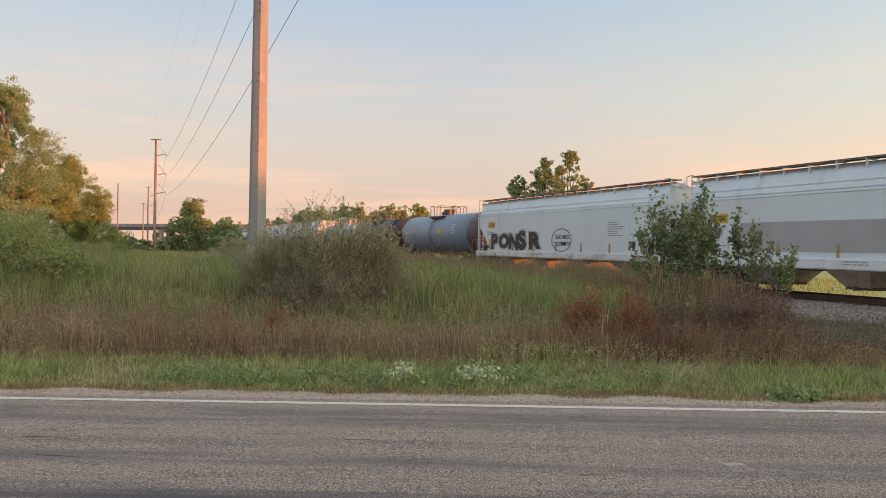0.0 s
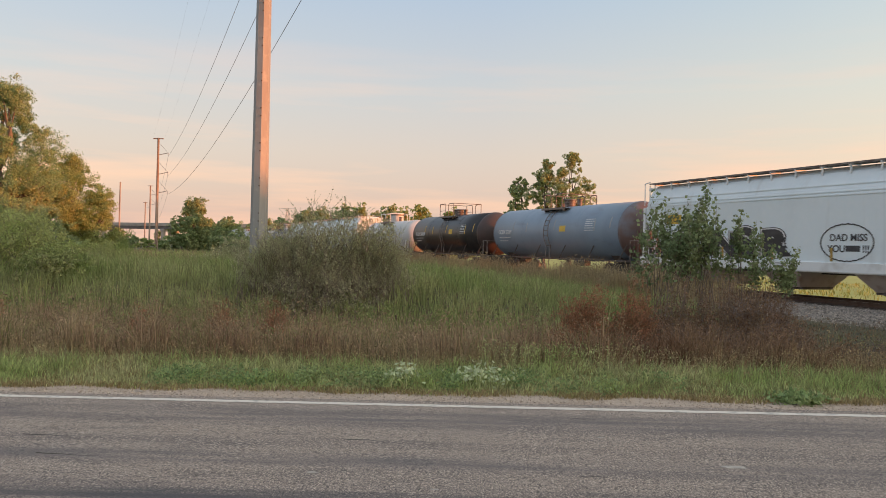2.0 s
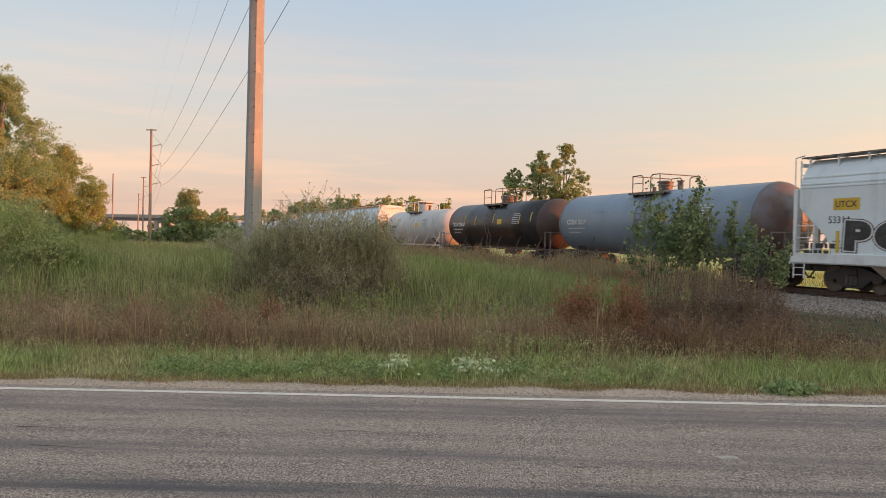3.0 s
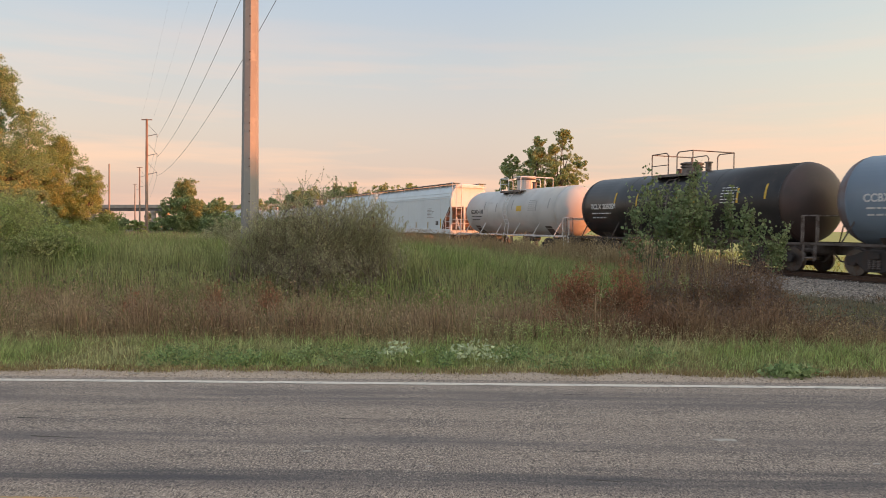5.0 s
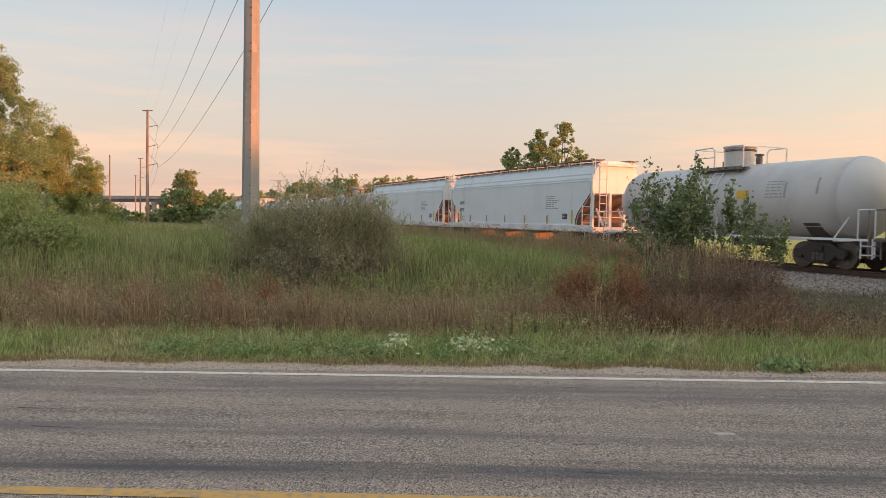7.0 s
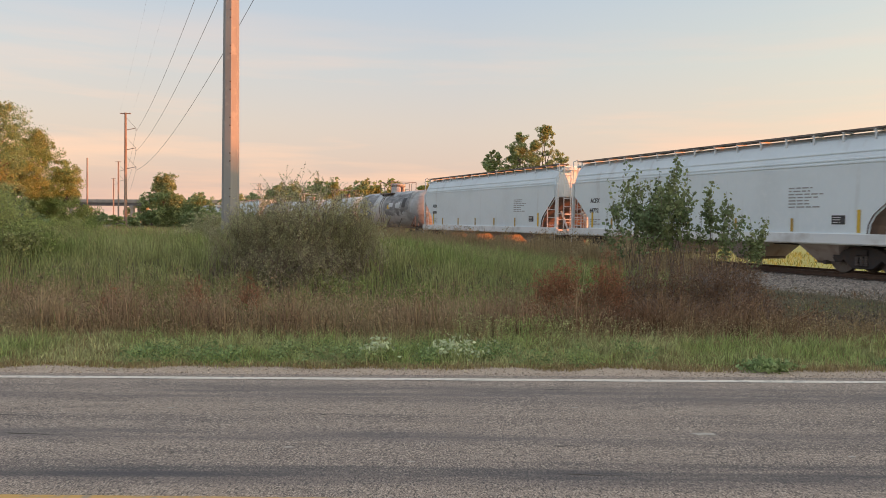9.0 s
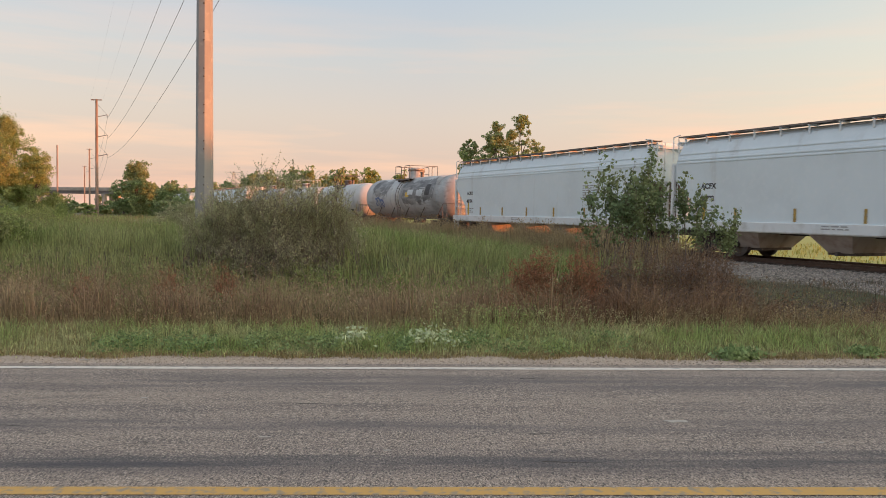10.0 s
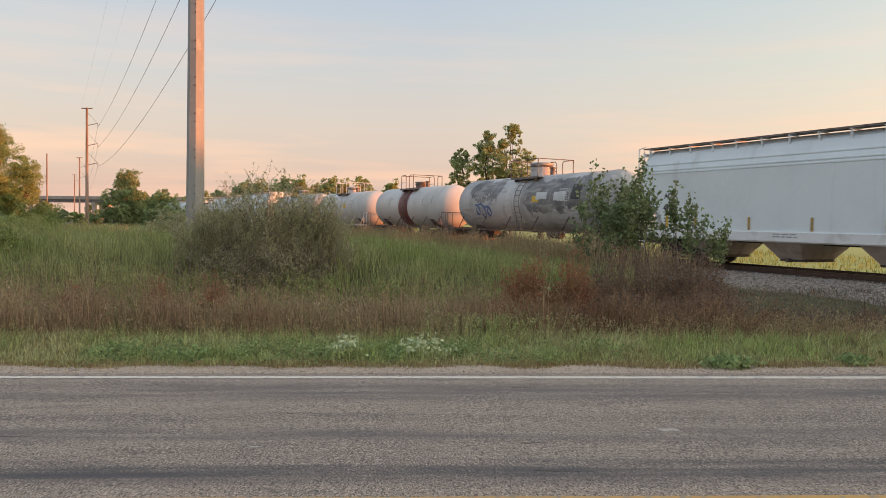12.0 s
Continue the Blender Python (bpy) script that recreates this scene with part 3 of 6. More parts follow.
    # stripes, stencils and lettering on both long sides are the same; the road side is dressed
    Y = -1.56 - 0.006
    for k in range(1, 6):
        x = E - 1.95 - 2.57 * k
        bm = bmesh.new()
        box(bm, x - 0.04, x + 0.04, -1.60, Y + 0.002, 1.36, 1.82)
        part("reflector_stripe", bm, M_YELLOW_WORN, car, "upright worn yellow reflective stripe")
    for x in (-E + 1.95, E - 1.95):
        bm = bmesh.new()
        box(bm, x - 0.05, x + 0.05, -1.60, Y + 0.002, 1.36, 2.1)
        part("reflector_stripe", bm, M_YELLOW, car, "tall yellow reflective stripe")
    bm = bmesh.new()
    stencil_lines(bm, E - 4.7, 2.85, 1.4, 7, 0.11, 0.045, 3, Y)
    part("data_stencil", bm, M_FADED, car, "unreadable lines of stencilled data")
    bm = bmesh.new()
    box(bm, E - 2.95, E - 2.45, Y - 0.003, Y + 0.003, 1.62, 1.92)
    part("data_panel", bm, M_STENCIL, car, "small black data panel")
    bm = bmesh.new()
    stencil_lines(bm, E - 2.9, 1.84, 0.42, 3, 0.08, 0.025, 8, Y - 0.006)
    part("panel_print", bm, M_WHITE_MARK, car)
    bm = bmesh.new()
    stencil_lines(bm, -2.0, 1.22, 1.1, 2, 0.09, 0.04, 5, -1.64)
    part("sill_stencil", bm, M_FADED, car)

    def put(words, size, x, z, mat=M_STENCIL, fat=0.0, lift=0.0, name="lettering", gap=1.0):
        ob = part(name, text_mesh(words, size, mat, fat, gap), None, car)
        ob.matrix_basis = pose(x, Y - lift, z)
        return ob
    if dress == "acfx":
        put("ACFX", 0.29, -E + 1.75, 2.58, M_STENCIL, 0.008)
        put("64792", 0.29, -E + 1.70, 2.10, M_STENCIL, 0.008)
    if dress == "late":
        put("ACFX", 0.29, -E + 1.75, 2.58, M_STENCIL, 0.008)
        put("48974", 0.29, -E + 1.70, 2.10, M_STENCIL, 0.008)
    bm = bmesh.new()
    stencil_lines(bm, -E + 1.75, 1.72, 0.9, 3, 0.11, 0.05, 6, Y)
    part("small_print", bm, M_FADED, car, "unreadable small stencil print")
    if dress == "tagged":
        bm = bmesh.new()
        box(bm, -E + 1.75, -E + 2.75, Y - 0.004, Y + 0.003, 2.80, 3.20)
        part("placard", bm, M_YELLOW, car, "yellow placard with dark letters")
        put("UTCX", 0.30, -E + 1.82, 2.90, M_STENCIL, 0.004, 0.004)
        put("53314", 0.34, -E + 1.55, 2.36)
        # bulky letters, each with its own tilt, in three coats of spray
        for ch, gx0, tilt, wide, tall in (("P", 2.20, 3, 1.06, 0.76), ("O", 3.38, -3, 1.06, 0.70), ("N", 4.72, 2, 1.04, 0.74), ("S", 6.05, -4, 1.12, 0.84), ("R", 7.35, -2, 1.2, 0.78)):
            for coat, fat, lift, nm in ((M_STENCIL, 0.20, 0.006, "graffiti_outline"), (M_WHITE_MARK, 0.165, 0.012, "graffiti_edge"), (M_SPRAY, 0.11, 0.018, "graffiti_fill")):
                ob = part(nm, text_mesh(ch, 1.62, coat, fat), None, car)
                ob.matrix_basis = pose(-E + gx0, Y - lift, 1.53, 0, tilt, 0) @ Matrix.Diagonal((wide, 1, tall, 1))
        bm = bmesh.new()
        cx, cz = -E + 11.0, 2.0
        for k in range(28):
            a, b = k * math.tau / 28, (k + 1) * math.tau / 28
            tube(bm, (cx + 1.02 * math.cos(a), Y, cz + 0.62 * math.sin(a)), (cx + 1.02 * math.cos(b), Y, cz + 0.64 * math.sin(b)), 0.022, seg=5)
        part("graffiti_ring", bm, M_STENCIL, car, "thin sprayed ring")
        bm = bmesh.new()
        box(bm, cx - 0.02, cx + 0.52, Y - 0.003, Y + 0.003, cz - 0.30, cz - 0.10)
        part("graffiti_scrawl", bm, M_STENCIL, car, "sprayed word blotted to a bar")
        put("DAD MISS", 0.33, cx - 0.66, cz + 0.06, M_STENCIL, 0.006)
        put("YOU", 0.33, cx - 0.74, cz - 0.32, M_STENCIL, 0.006)
        put("!!!", 0.33, cx + 0.60, cz - 0.32, M_STENCIL, 0.006)
        bm = bmesh.new()
        stencil_lines(bm, -E + 0.6, 1.5, 1.7, 2, 0.24, 0.17, 9, Y - 0.006)
        part("sill_scrawl", bm, M_STENCIL, car, "unreadable black scrawl")
    if dress == "banded":
        bm = bmesh.new()
        box(bm, -E + 1.6, -E + 2.65, Y - 0.004, Y + 0.003, 2.66, 3.04)
        part("placard", bm, M_YELLOW, car, "yellow placard with dark letters")
        put("UTCX", 0.31, -E + 1.70, 2.75, M_STENCIL, 0.008, 0.004)
        put("53301", 0.31, -E + 1.6, 2.18, M_STENCIL, 0.008)
        bm = bmesh.new()
        box(bm, -E + 0.4, -E + 1.45, Y - 0.003, Y + 0.003, 1.5, 3.55)
        part("patch", bm, M_CAR_PATCH, car, "grey patch at the body's rear end")
        bm = bmesh.new()
        box(bm, -E + 3.3, E - 2.6, Y - 0.004, Y + 0.004, 1.55, 2.65)
        part("painted_band", bm, M_CAR_BAND, car, "darker grey painted-over band")
    return car


def tank_car(length, radius, paint, label, dome=0.45, dome_h=0.35, words=None, band=None, heads=None, mark=M_WHITE_MARK, style="plain", rail_h=0.82, rail_w=1.35):
    """length: of the tank itself, over its domed heads."""
    car = tagged(new("tank_car"), label, "freight car", "cars of the freight train")
    E, R, zc = length / 2, radius, 1.05 + radius
    hd = 0.62 * R
    cyl = E - hd
    bm = bmesh.new()
    spun(bm, [(-cyl, R), (-cyl / 2, R), (0, R), (cyl / 2, R), (cyl, R)], 48)
    tank = part("tank_shell", bm, paint, car, smooth=False)
    tank.matrix_basis = pose(0, 0, zc)
    for f in tank.data.polygons:
        f.use_smooth = abs(f.normal.x) < 0.5
    for o in (-1, 1):
        bm = bmesh.new()
        spun(bm, [(o * (cyl + hd * math.sin(a)), max(R * math.cos(a), 0.02)) for a in np.linspace(0, math.pi / 2, 9)], 48)
        hh = part("tank_head", bm, heads or paint, car, smooth=True)
        hh.matrix_basis = pose(0, 0, zc)
    for x in [-cyl, -cyl * 0.45, cyl * 0.45, cyl]:
        bm = bmesh.new()
        spun(bm, [(x - 0.02, R + 0.001), (x - 0.012, R + 0.008), (x + 0.012, R + 0.008), (x + 0.02, R + 0.001)], 48)
        w = part("weld_seam", bm, paint, car, smooth=True)
        w.matrix_basis = pose(0, 0, zc)
    if band:
        x0, x1, bmat = band
        bm = bmesh.new()
        spun(bm, [(x0, R + 0.001), (x0 + 0.02, R + 0.012), (x1 - 0.02, R + 0.012), (x1, R + 0.001)], 48)
        b = part("painted_band", bm, bmat, car, smooth=True)
        b.matrix_basis = pose(0, 0, zc)
    # dome, its lid and valves
    top = zc + R
    bm = bmesh.new()
    spun(bm, [(top - 0.12, dome), (top + dome_h, dome), (top + dome_h, dome + 0.07), (top + dome_h + 0.06, dome + 0.07), (top + dome_h + 0.10, dome * 0.8), (top + dome_h + 0.12, 0.05)], 24, "Z")
    dm = part("dome", bm, paint if style not in ("rusty", "banded") else M_HATCH, car)
    bm = bmesh.new()
    spun(bm, [(top + dome_h - 0.16, dome + 0.005), (top + dome_h - 0.14, dome + 0.05), (top + dome_h - 0.08, dome + 0.05), (top + dome_h - 0.06, dome + 0.005)], 24, "Z")
    part("bolt_ring", bm, M_HATCH, dm)
    bm = bmesh.new()
    tube(bm, (1.05, 0, top - 0.06), (1.05, 0, top + 0.34), 0.13, seg=12)
    tube(bm, (1.05, 0, top + 0.34), (1.05, 0, top + 0.40), 0.18, seg=12)
    part("safety_valve", bm, M_HATCH, car)
    bm = bmesh.new()
    tube(bm, (-0.95, 0.1, top - 0.06), (-0.95, 0.1, top + 0.22), 0.10, seg=10)
    part("vent_valve", bm, M_HATCH, car)
    # platform and its hooped railing
    bm = bmesh.new()
    for y in (-1, 1):
        box(bm, -1.3, 1.3, y * 0.95 - 0.22, y * 0.95 + 0.22, top - 0.18, top - 0.14)
        box(bm, -1.3, 1.3, y * 1.16 - 0.015, y * 1.16 + 0.015, top - 0.24, top - 0.12)
        for x in (-1.0, 1.0):
            box(bm, x - 0.03, x + 0.03, y * 0.8 - 0.3, y * 0.8 + 0.3, top - 0.34, top - 0.16)
    part("dome_platform", bm, M_HATCH, car)
    bm = bmesh.new()
    hz = top + rail_h
    for y in (-1.15, 1.15):
        pipe(bm, [(-rail_w, y, top - 0.18), (-rail_w, y, hz), (-0.35, y, hz + 0.02), (-0.22, y, hz - 0.1), (-0.22, y, top - 0.18)], 0.026)
        pipe(bm, [(0.35, y, top - 0.18), (0.35, y, hz - 0.1), (0.48, y, hz), (rail_w, y, hz), (rail_w, y, top - 0.18)], 0.026)
        tube(bm, (-rail_w, y, top + 0.3), (-0.22, y, top + 0.3), 0.02, seg=6)
    for x in (-rail_w, rail_w):
        tube(bm, (x, -1.15, hz), (x, 1.15, hz), 0.026, seg=6)
    part("dome_railing", bm, M_CAR_SILL if style == "white" else M_HATCH, car)
    bm = bmesh.new()
    pts = [(-R * math.cos(a) - 0.10, zc + R * math.sin(a)) for a in np.linspace(-0.55, 1.05, 9)]
    for x in (-0.24, 0.24):
        pipe(bm, [(x, y, z) for y, z in pts] + [], 0.022)
        pipe(bm, [(x, pts[0][0], pts[0][1]), (x, -1.52, 0.55)], 0.022)
    for y, z in pts:
        tube(bm, (-0.24, y, z), (0.24, y, z), 0.018, seg=6)
    part("side_ladder", bm, M_CAR_SILL if style == "white" else M_HATCH, car)
    # side bar along the car, with its slanting brackets
    bar = M_CAR_SILL if style == "white" else M_UNDER
    for sy in (-1, 1):
        bm = bmesh.new()
        box(bm, -E - 0.5, E + 0.5, sy * 1.50 - 0.04, sy * 1.50 + 0.04, 1.02, 1.10)
        for x in np.linspace(-E + 0.8, E - 0.8, 6):
            tube(bm, (x, sy * 1.50, 1.08), (x + 0.35, sy * (R * 0.86), zc - R * 0.48), 0.028, seg=6)
            box(bm, x - 0.04, x + 0.04, min(0, sy * 1.5), max(0, sy * 1.5), 0.98, 1.04)
        part("side_bar", bm, bar, car)
    # stub sills, saddles, end platforms and railings
    for o in (-1, 1):
        bm = bmesh.new()
        box(bm, min(o * (E - 3.0), o * (E + 0.75)), max(o * (E - 3.0), o * (E + 0.75)), -0.22, 0.22, 0.72, 1.08)
        loft(bm, [[(o * (E - 2.4), -1.15, zc - R * 0.62), (o * (E - 2.4), 1.15, zc - R * 0.62), (o * (E - 2.4), 0.4, 0.85), (o * (E - 2.4), -0.4, 0.85)],
                  [(o * (E - 1.7), -1.15, zc - R * 0.62), (o * (E - 1.7), 1.15, zc - R * 0.62), (o * (E - 1.7), 0.4, 0.85), (o * (E - 1.7), -0.4, 0.85)]])
        part("saddle_and_sill", bm, M_UNDER, car)
        bm = bmesh.new()
        box(bm, min(o * (E - 0.1), o * (E + 0.75)), max(o * (E - 0.1), o * (E + 0.75)), -1.5, 1.5, 1.0, 1.06)
        part("end_platform", bm, M_UNDER, car)
        bm = bmesh.new()
        pipe(bm, [(o * (E + 0.1), -1.5, 1.06), (o * (E + 0.1), -1.5, 2.05), (o * (E + 0.72), -1.5, 2.05), (o * (E + 0.72), -1.5, 0.5)], 0.024)
        pipe(bm, [(o * (E + 0.72), -1.5, 2.05), (o * (E + 0.72), 1.5, 2.05), (o * (E + 0.72), 1.5, 0.5)], 0.024)
        ladder(bm, o * (E + 0.45), -1.52, 0.45, 1.1, (1, 0, 0), 0.42, 0.3)
        part("end_railing", bm, M_CAR_SILL if style == "white" else M_HATCH, car)
    bm = bmesh.new()
    tube(bm, (E * 0.25, -0.7, 0.88), (E * 0.25 + 1.1, -0.7, 0.88), 0.20, seg=14)
    part("brake_cylinder", bm, M_UNDER, car)
    bm = bmesh.new()
    spun(bm, [(0.62, 0.14), (0.95, 0.14), (1.1, 0.26)], 12, "Z")
    part("outlet_valve", bm, M_UNDER, car)
    add_trucks(car, E - 1.75)
    add_couplers(car, E + 0.55)

    # marks lie on the curved shell
    def on_shell(me, x, ang, name, mat, label=""):
        """Bend a flat mesh (x, z) round the shell from the given angle below the side's middle."""
        me = me.copy()
        for v in me.vertices:
            a = ang + v.co.z / R
            lift = R + 0.006 - v.co.y
            v.co = (x + v.co.x, -lift * math.cos(a), zc + lift * math.sin(a))
        part(name, me, mat, car, label)
    if words:
        on_shell(text_mesh(words, 0.36, mark, 0.01), -E + 1.6, -0.06, "lettering", None)
        bm = bmesh.new()
        stencil_lines(bm, 0, 0.12, 1.6, 2, 0.22, 0.06, 2)
        on_shell(to_mesh("small_print", bm), -E + 1.7, -0.30, "small_print", mark, "unreadable small stencil print")
    bm = bmesh.new()
    stencil_lines(bm, 0, 0.62, 1.1, 6, 0.12, 0.04, 7)
    on_shell(to_mesh("data_stencil", bm), E - 3.9, 0.0, "data_stencil", mark if style != "white" else M_FADED, "unreadable lines of stencilled data")
    for k, x in enumerate((-E + 3.6, -E + 5.3, 0.75, E - 3.0, E - 1.6)):
        bm = bmesh.new()
        n = 5
        for q in range(n):
            box(bm, -0.045, 0.045, -0.003, 0.003, q * 0.12, q * 0.12 + 0.121)
        on_shell(to_mesh("reflector_stripe", bm), x, 0.0 if k % 2 else 0.08, "reflector_stripe", M_YELLOW if paint is M_BLACK else M_FADED, "upright reflective stripe")
    if style != "banded":
        bm = bmesh.new()
        for q in range(3):
            box(bm, 0, 0.62, -0.003, 0.003, q * 0.11, q * 0.11 + 0.111)
        on_shell(to_mesh("placard", bm), 1.35, 0.0, "placard", M_YELLOW, "small yellow placard")
    if style == "stained":
        rg = random.Random(12)

        def ragged(x0, x1, a0, a1, rough, cols=46, lift=0.0):
            """A patch of paint with a ragged outline, in the shell's flat sheet."""
            bm = bmesh.new()
            lo, hi, rows = 0.0, 0.0, []
            for i in range(cols + 1):
                lo, hi = 0.8 * lo + rg.gauss(0, rough * 0.5), 0.8 * hi + rg.gauss(0, rough * 0.5)
                taper = min(1.0, i / 5, (cols - i) / 5) if cols > 20 else 1.0
                mid = (a0 + a1) / 2
                z0, z1 = mid + (a0 - mid + lo) * (0.45 + 0.55 * taper), mid + (a1 - mid + hi) * (0.45 + 0.55 * taper)
                rows.append([bm.verts.new((x0 + (x1 - x0) * i / cols, -lift, z0 + (z1 - z0) * j / 8)) for j in range(9)])
            for p, q in zip(rows, rows[1:]):
                for j in range(8):
                    bm.faces.new((p[j], q[j], q[j + 1], p[j + 1]))
            return to_mesh("grime", bm)
        on_shell(ragged(0, 3.6, 0.45, 1.55, 0.20), -5.6, 0.0, "grime", M_GRIME, "dark oily stain on the shell")
        on_shell(ragged(0, 2.9, 0.15, 0.55, 0.14), -5.2, 0.0, "grime", M_GRIME, "dark oily stain on the shell")
        on_shell(ragged(0, 5.6, -0.55, 1.35, 0.22), 0.55, 0.0, "grime", M_GRIME, "dark oily stain on the shell")
        for x0, wide, z0, z1, m in ((1.7, 1.0, 0.15, 0.55, M_CAR_PATCH), (3.3, 1.0, 0.05, 0.5, M_CAR_PATCH), (4.75, 0.75, 0.1, 0.9, M_STENCIL), (-1.35, 0.62, -1.1, 1.5, M_TANK_WHITE), (-0.45, 0.7, -1.2, 1.5, M_TANK_WHITE)):
            on_shell(ragged(x0, x0 + wide, z0, z1, 0.03, 10, 0.006), 0, 0.0, "bare_patch", m, "square patch of other paint")
        # looping blue scrawl, sprayed as one line
        bm = bmesh.new()
        pts = [(0.26 * u + 0.34 * math.sin(u * 2.6), 0.34 * math.cos(u * 2.6) + 0.12 * math.sin(u * 1.1)) for u in np.linspace(0, 7.2, 90)]
        for p, q in zip(pts, pts[1:]):
            w = 0.06
            vs = [bm.verts.new((e[0] + dx, -0.012, e[1] + dz)) for e, dx, dz in ((p, -w, -w), (q, -w, -w), (q, w, w), (p, w, w))]
            bm.faces.new(vs)
        on_shell(to_mesh("graffiti", bm), -4.7, -0.28, "graffiti", M_BLUE_SPRAY, "blue sprayed scrawl")
    return car


# the train at 0 s: each car with the place of its middle along the track
TRAIN = []
TRAIN.append((hopper_car(20.0, 4, "banded", "grey-white covered hopper car with a darker grey band"), 26.9))
TRAIN.append((hopper_car(20.1, 4, "tagged", "grey-white covered hopper car with black and white graffiti"), 47.85))
TRAIN.append((tank_car(15.6, 1.52, M_BLUE, "blue-grey tank car with a railed dome", words="CCBX 5218", heads=M_HEAD_BLUE, style="rusty", dome=0.32, rail_h=0.66, rail_w=1.0), 66.75))
TRAIN.append((tank_car(14.6, 1.52, M_BLACK, "black tank car with white lettering", words="TCLX 205058", heads=M_HEAD_RUST, style="rusty"), 82.75))
TRAIN.append((tank_car(13.4, 1.45, M_TANK_WHITE, "white tank car with a wide dome", 0.60, 0.72, "GCAX 4135", mark=M_STENCIL, style="white", rail_h=0.68), 97.95))
TRAIN.append((hopper_car(18.3, 4, "acfx", "grey-white covered hopper car with black lettering"), 115.4))
TRAIN.append((hopper_car(18.3, 4, "late", "clean grey-white covered hopper car"), 134.9))
TRAIN.append((tank_car(15.2, 1.52, M_TANK_DIRTY, "grey tank car with dark stains and blue scrawl", 0.60, 0.62, style="stained"), 153.55))
TRAIN.append((tank_car(12.4, 1.45, M_TANK_WHITE, "white tank car with a maroon band", 0.42, 0.3, band=(-0.95, 0.65, M_MAROON), style="banded", rail_w=1.05), 169.1))
TRAIN.append((tank_car(13.0, 1.45, M_TANK_WHITE, "white tank car with railed dome", 0.5, 0.4, style="white"), 183.6))
TRAIN.append((tank_car(14.6, 1.52, M_TANK_DIRTY, "grey stained tank car", 0.5, 0.4, style="plain"), 199.4))
TRAIN.append((hopper_car(18.3, 4, "plain", "grey-white covered hopper car"), 217.9))
TRAIN.append((hopper_car(18.3, 4, "plain", "grey-white covered hopper car"), 237.4))
TRAIN.append((tank_car(14.6, 1.52, M_TANK_WHITE, "white tank car with railed dome", 0.5, 0.4, style="white"), 256.0))
s = 256.0
for k in range(8):
    src, step = ((TRAIN[11][0], 19.0), (TRAIN[13][0], 18.6))[k % 3 == 2]
    s += step
    TRAIN.append((copy_thing(src, Matrix()), s))
SPEED = 9.0         # metres a second


def car_pose(s_mid, t):
    return track_pose(s_mid - SPEED * t, 0, RAIL_TOP)


for car, s_mid in TRAIN:
    car.matrix_basis = car_pose(s_mid, 0)


# ---- plants ----
M_VERGE = leaf_material("verge_grass", (0.43, 0.51, 0.21), (0.55, 0.55, 0.30), 0.5, 0.42, 0.9)
M_VERGE_DRY = leaf_material("dry_verge_grass", (0.432, 0.348, 0.192), (0.336, 0.264, 0.132), 0.35, 0.2)
M_BANK = leaf_material("tall_green_grass", (0.27, 0.335, 0.115), (0.38, 0.395, 0.18), 0.45, 0.35, 0.35)
M_SEED = leaf_material("ripe_grass_heads", (0.44, 0.35, 0.205), (0.35, 0.265, 0.15), 0.35, 0.3)
M_BROWN = leaf_material("brown_weeds", (0.32, 0.21, 0.14), (0.42, 0.32, 0.205), 0.5, 0.2, 0.9)
M_OLIVE = leaf_material("olive_weeds", (0.25, 0.26, 0.11), (0.33, 0.28, 0.15), 0.45, 0.25, 0.7)
M_RUST = leaf_material("rust_red_leaves", (0.45, 0.20, 0.115), (0.37, 0.20, 0.12), 0.4, 0.3, 2.0)
M_BRUSH = leaf_material("withered_brush_leaves", (0.22, 0.13, 0.08), (0.27, 0.18, 0.11), 0.5, 0.2, 1.5)
M_TWIG = material("bare_twigs", 0.85, 0, [((0.09, 0.06, 0.05), 6, 0.4, 0.6, 0.8)], (0.25, 0.195, 0.17), island=0.35)
M_GREY_DEAD = leaf_material("grey_dead_stems", (0.20, 0.17, 0.13), (0.14, 0.135, 0.09), 0.6, 0.15)
M_WILLOW = leaf_material("grey_green_willow_leaves", (0.47, 0.47, 0.27), (0.57, 0.545, 0.35), 0.36, 0.5, 1.2)
M_SHRUB = leaf_material("glossy_green_shrub_leaves", (0.20, 0.275, 0.14), (0.26, 0.30, 0.145), 0.45, 0.4, 1.2)
M_GREENBUSH = leaf_material("light_green_bush_leaves", (0.36, 0.43, 0.15), (0.45, 0.46, 0.19), 0.32, 0.45, 0.5)
M_TREE = leaf_material("cottonwood_leaves", (0.33, 0.41, 0.205), (0.39, 0.43, 0.215), 0.32, 0.45, 0.3)
M_GOLD = leaf_material("yellowing_leaves", (0.32, 0.405, 0.155), (0.39, 0.40, 0.155), 0.25, 0.45, 0.25)
M_OLIVETREE = leaf_material("olive_cottonwood_leaves", (0.27, 0.40, 0.19), (0.33, 0.41, 0.20), 0.25, 0.42, 0.3)
M_DARKTREE = leaf_material("dark_green_tree_leaves", (0.29, 0.38, 0.18), (0.35, 0.40, 0.19), 0.3, 0.35, 0.3)
M_BARK = material("grey_bark", 0.9, 0, [((0.10, 0.08, 0.065), 6, 0.4, 0.6, 0.8, (1, 1, 0.2))], (0.19, 0.16, 0.135), 0.6, 14)
M_FLOWER = leaf_material("white_flower_heads", (0.62, 0.68, 0.46), (0.48, 0.56, 0.33), 0.25, 0.3)
M_CLUMP = leaf_material("deep_green_clump", (0.25, 0.35, 0.15), (0.31, 0.38, 0.17), 0.4, 0.35)
rng = np.random.default_rng(7)


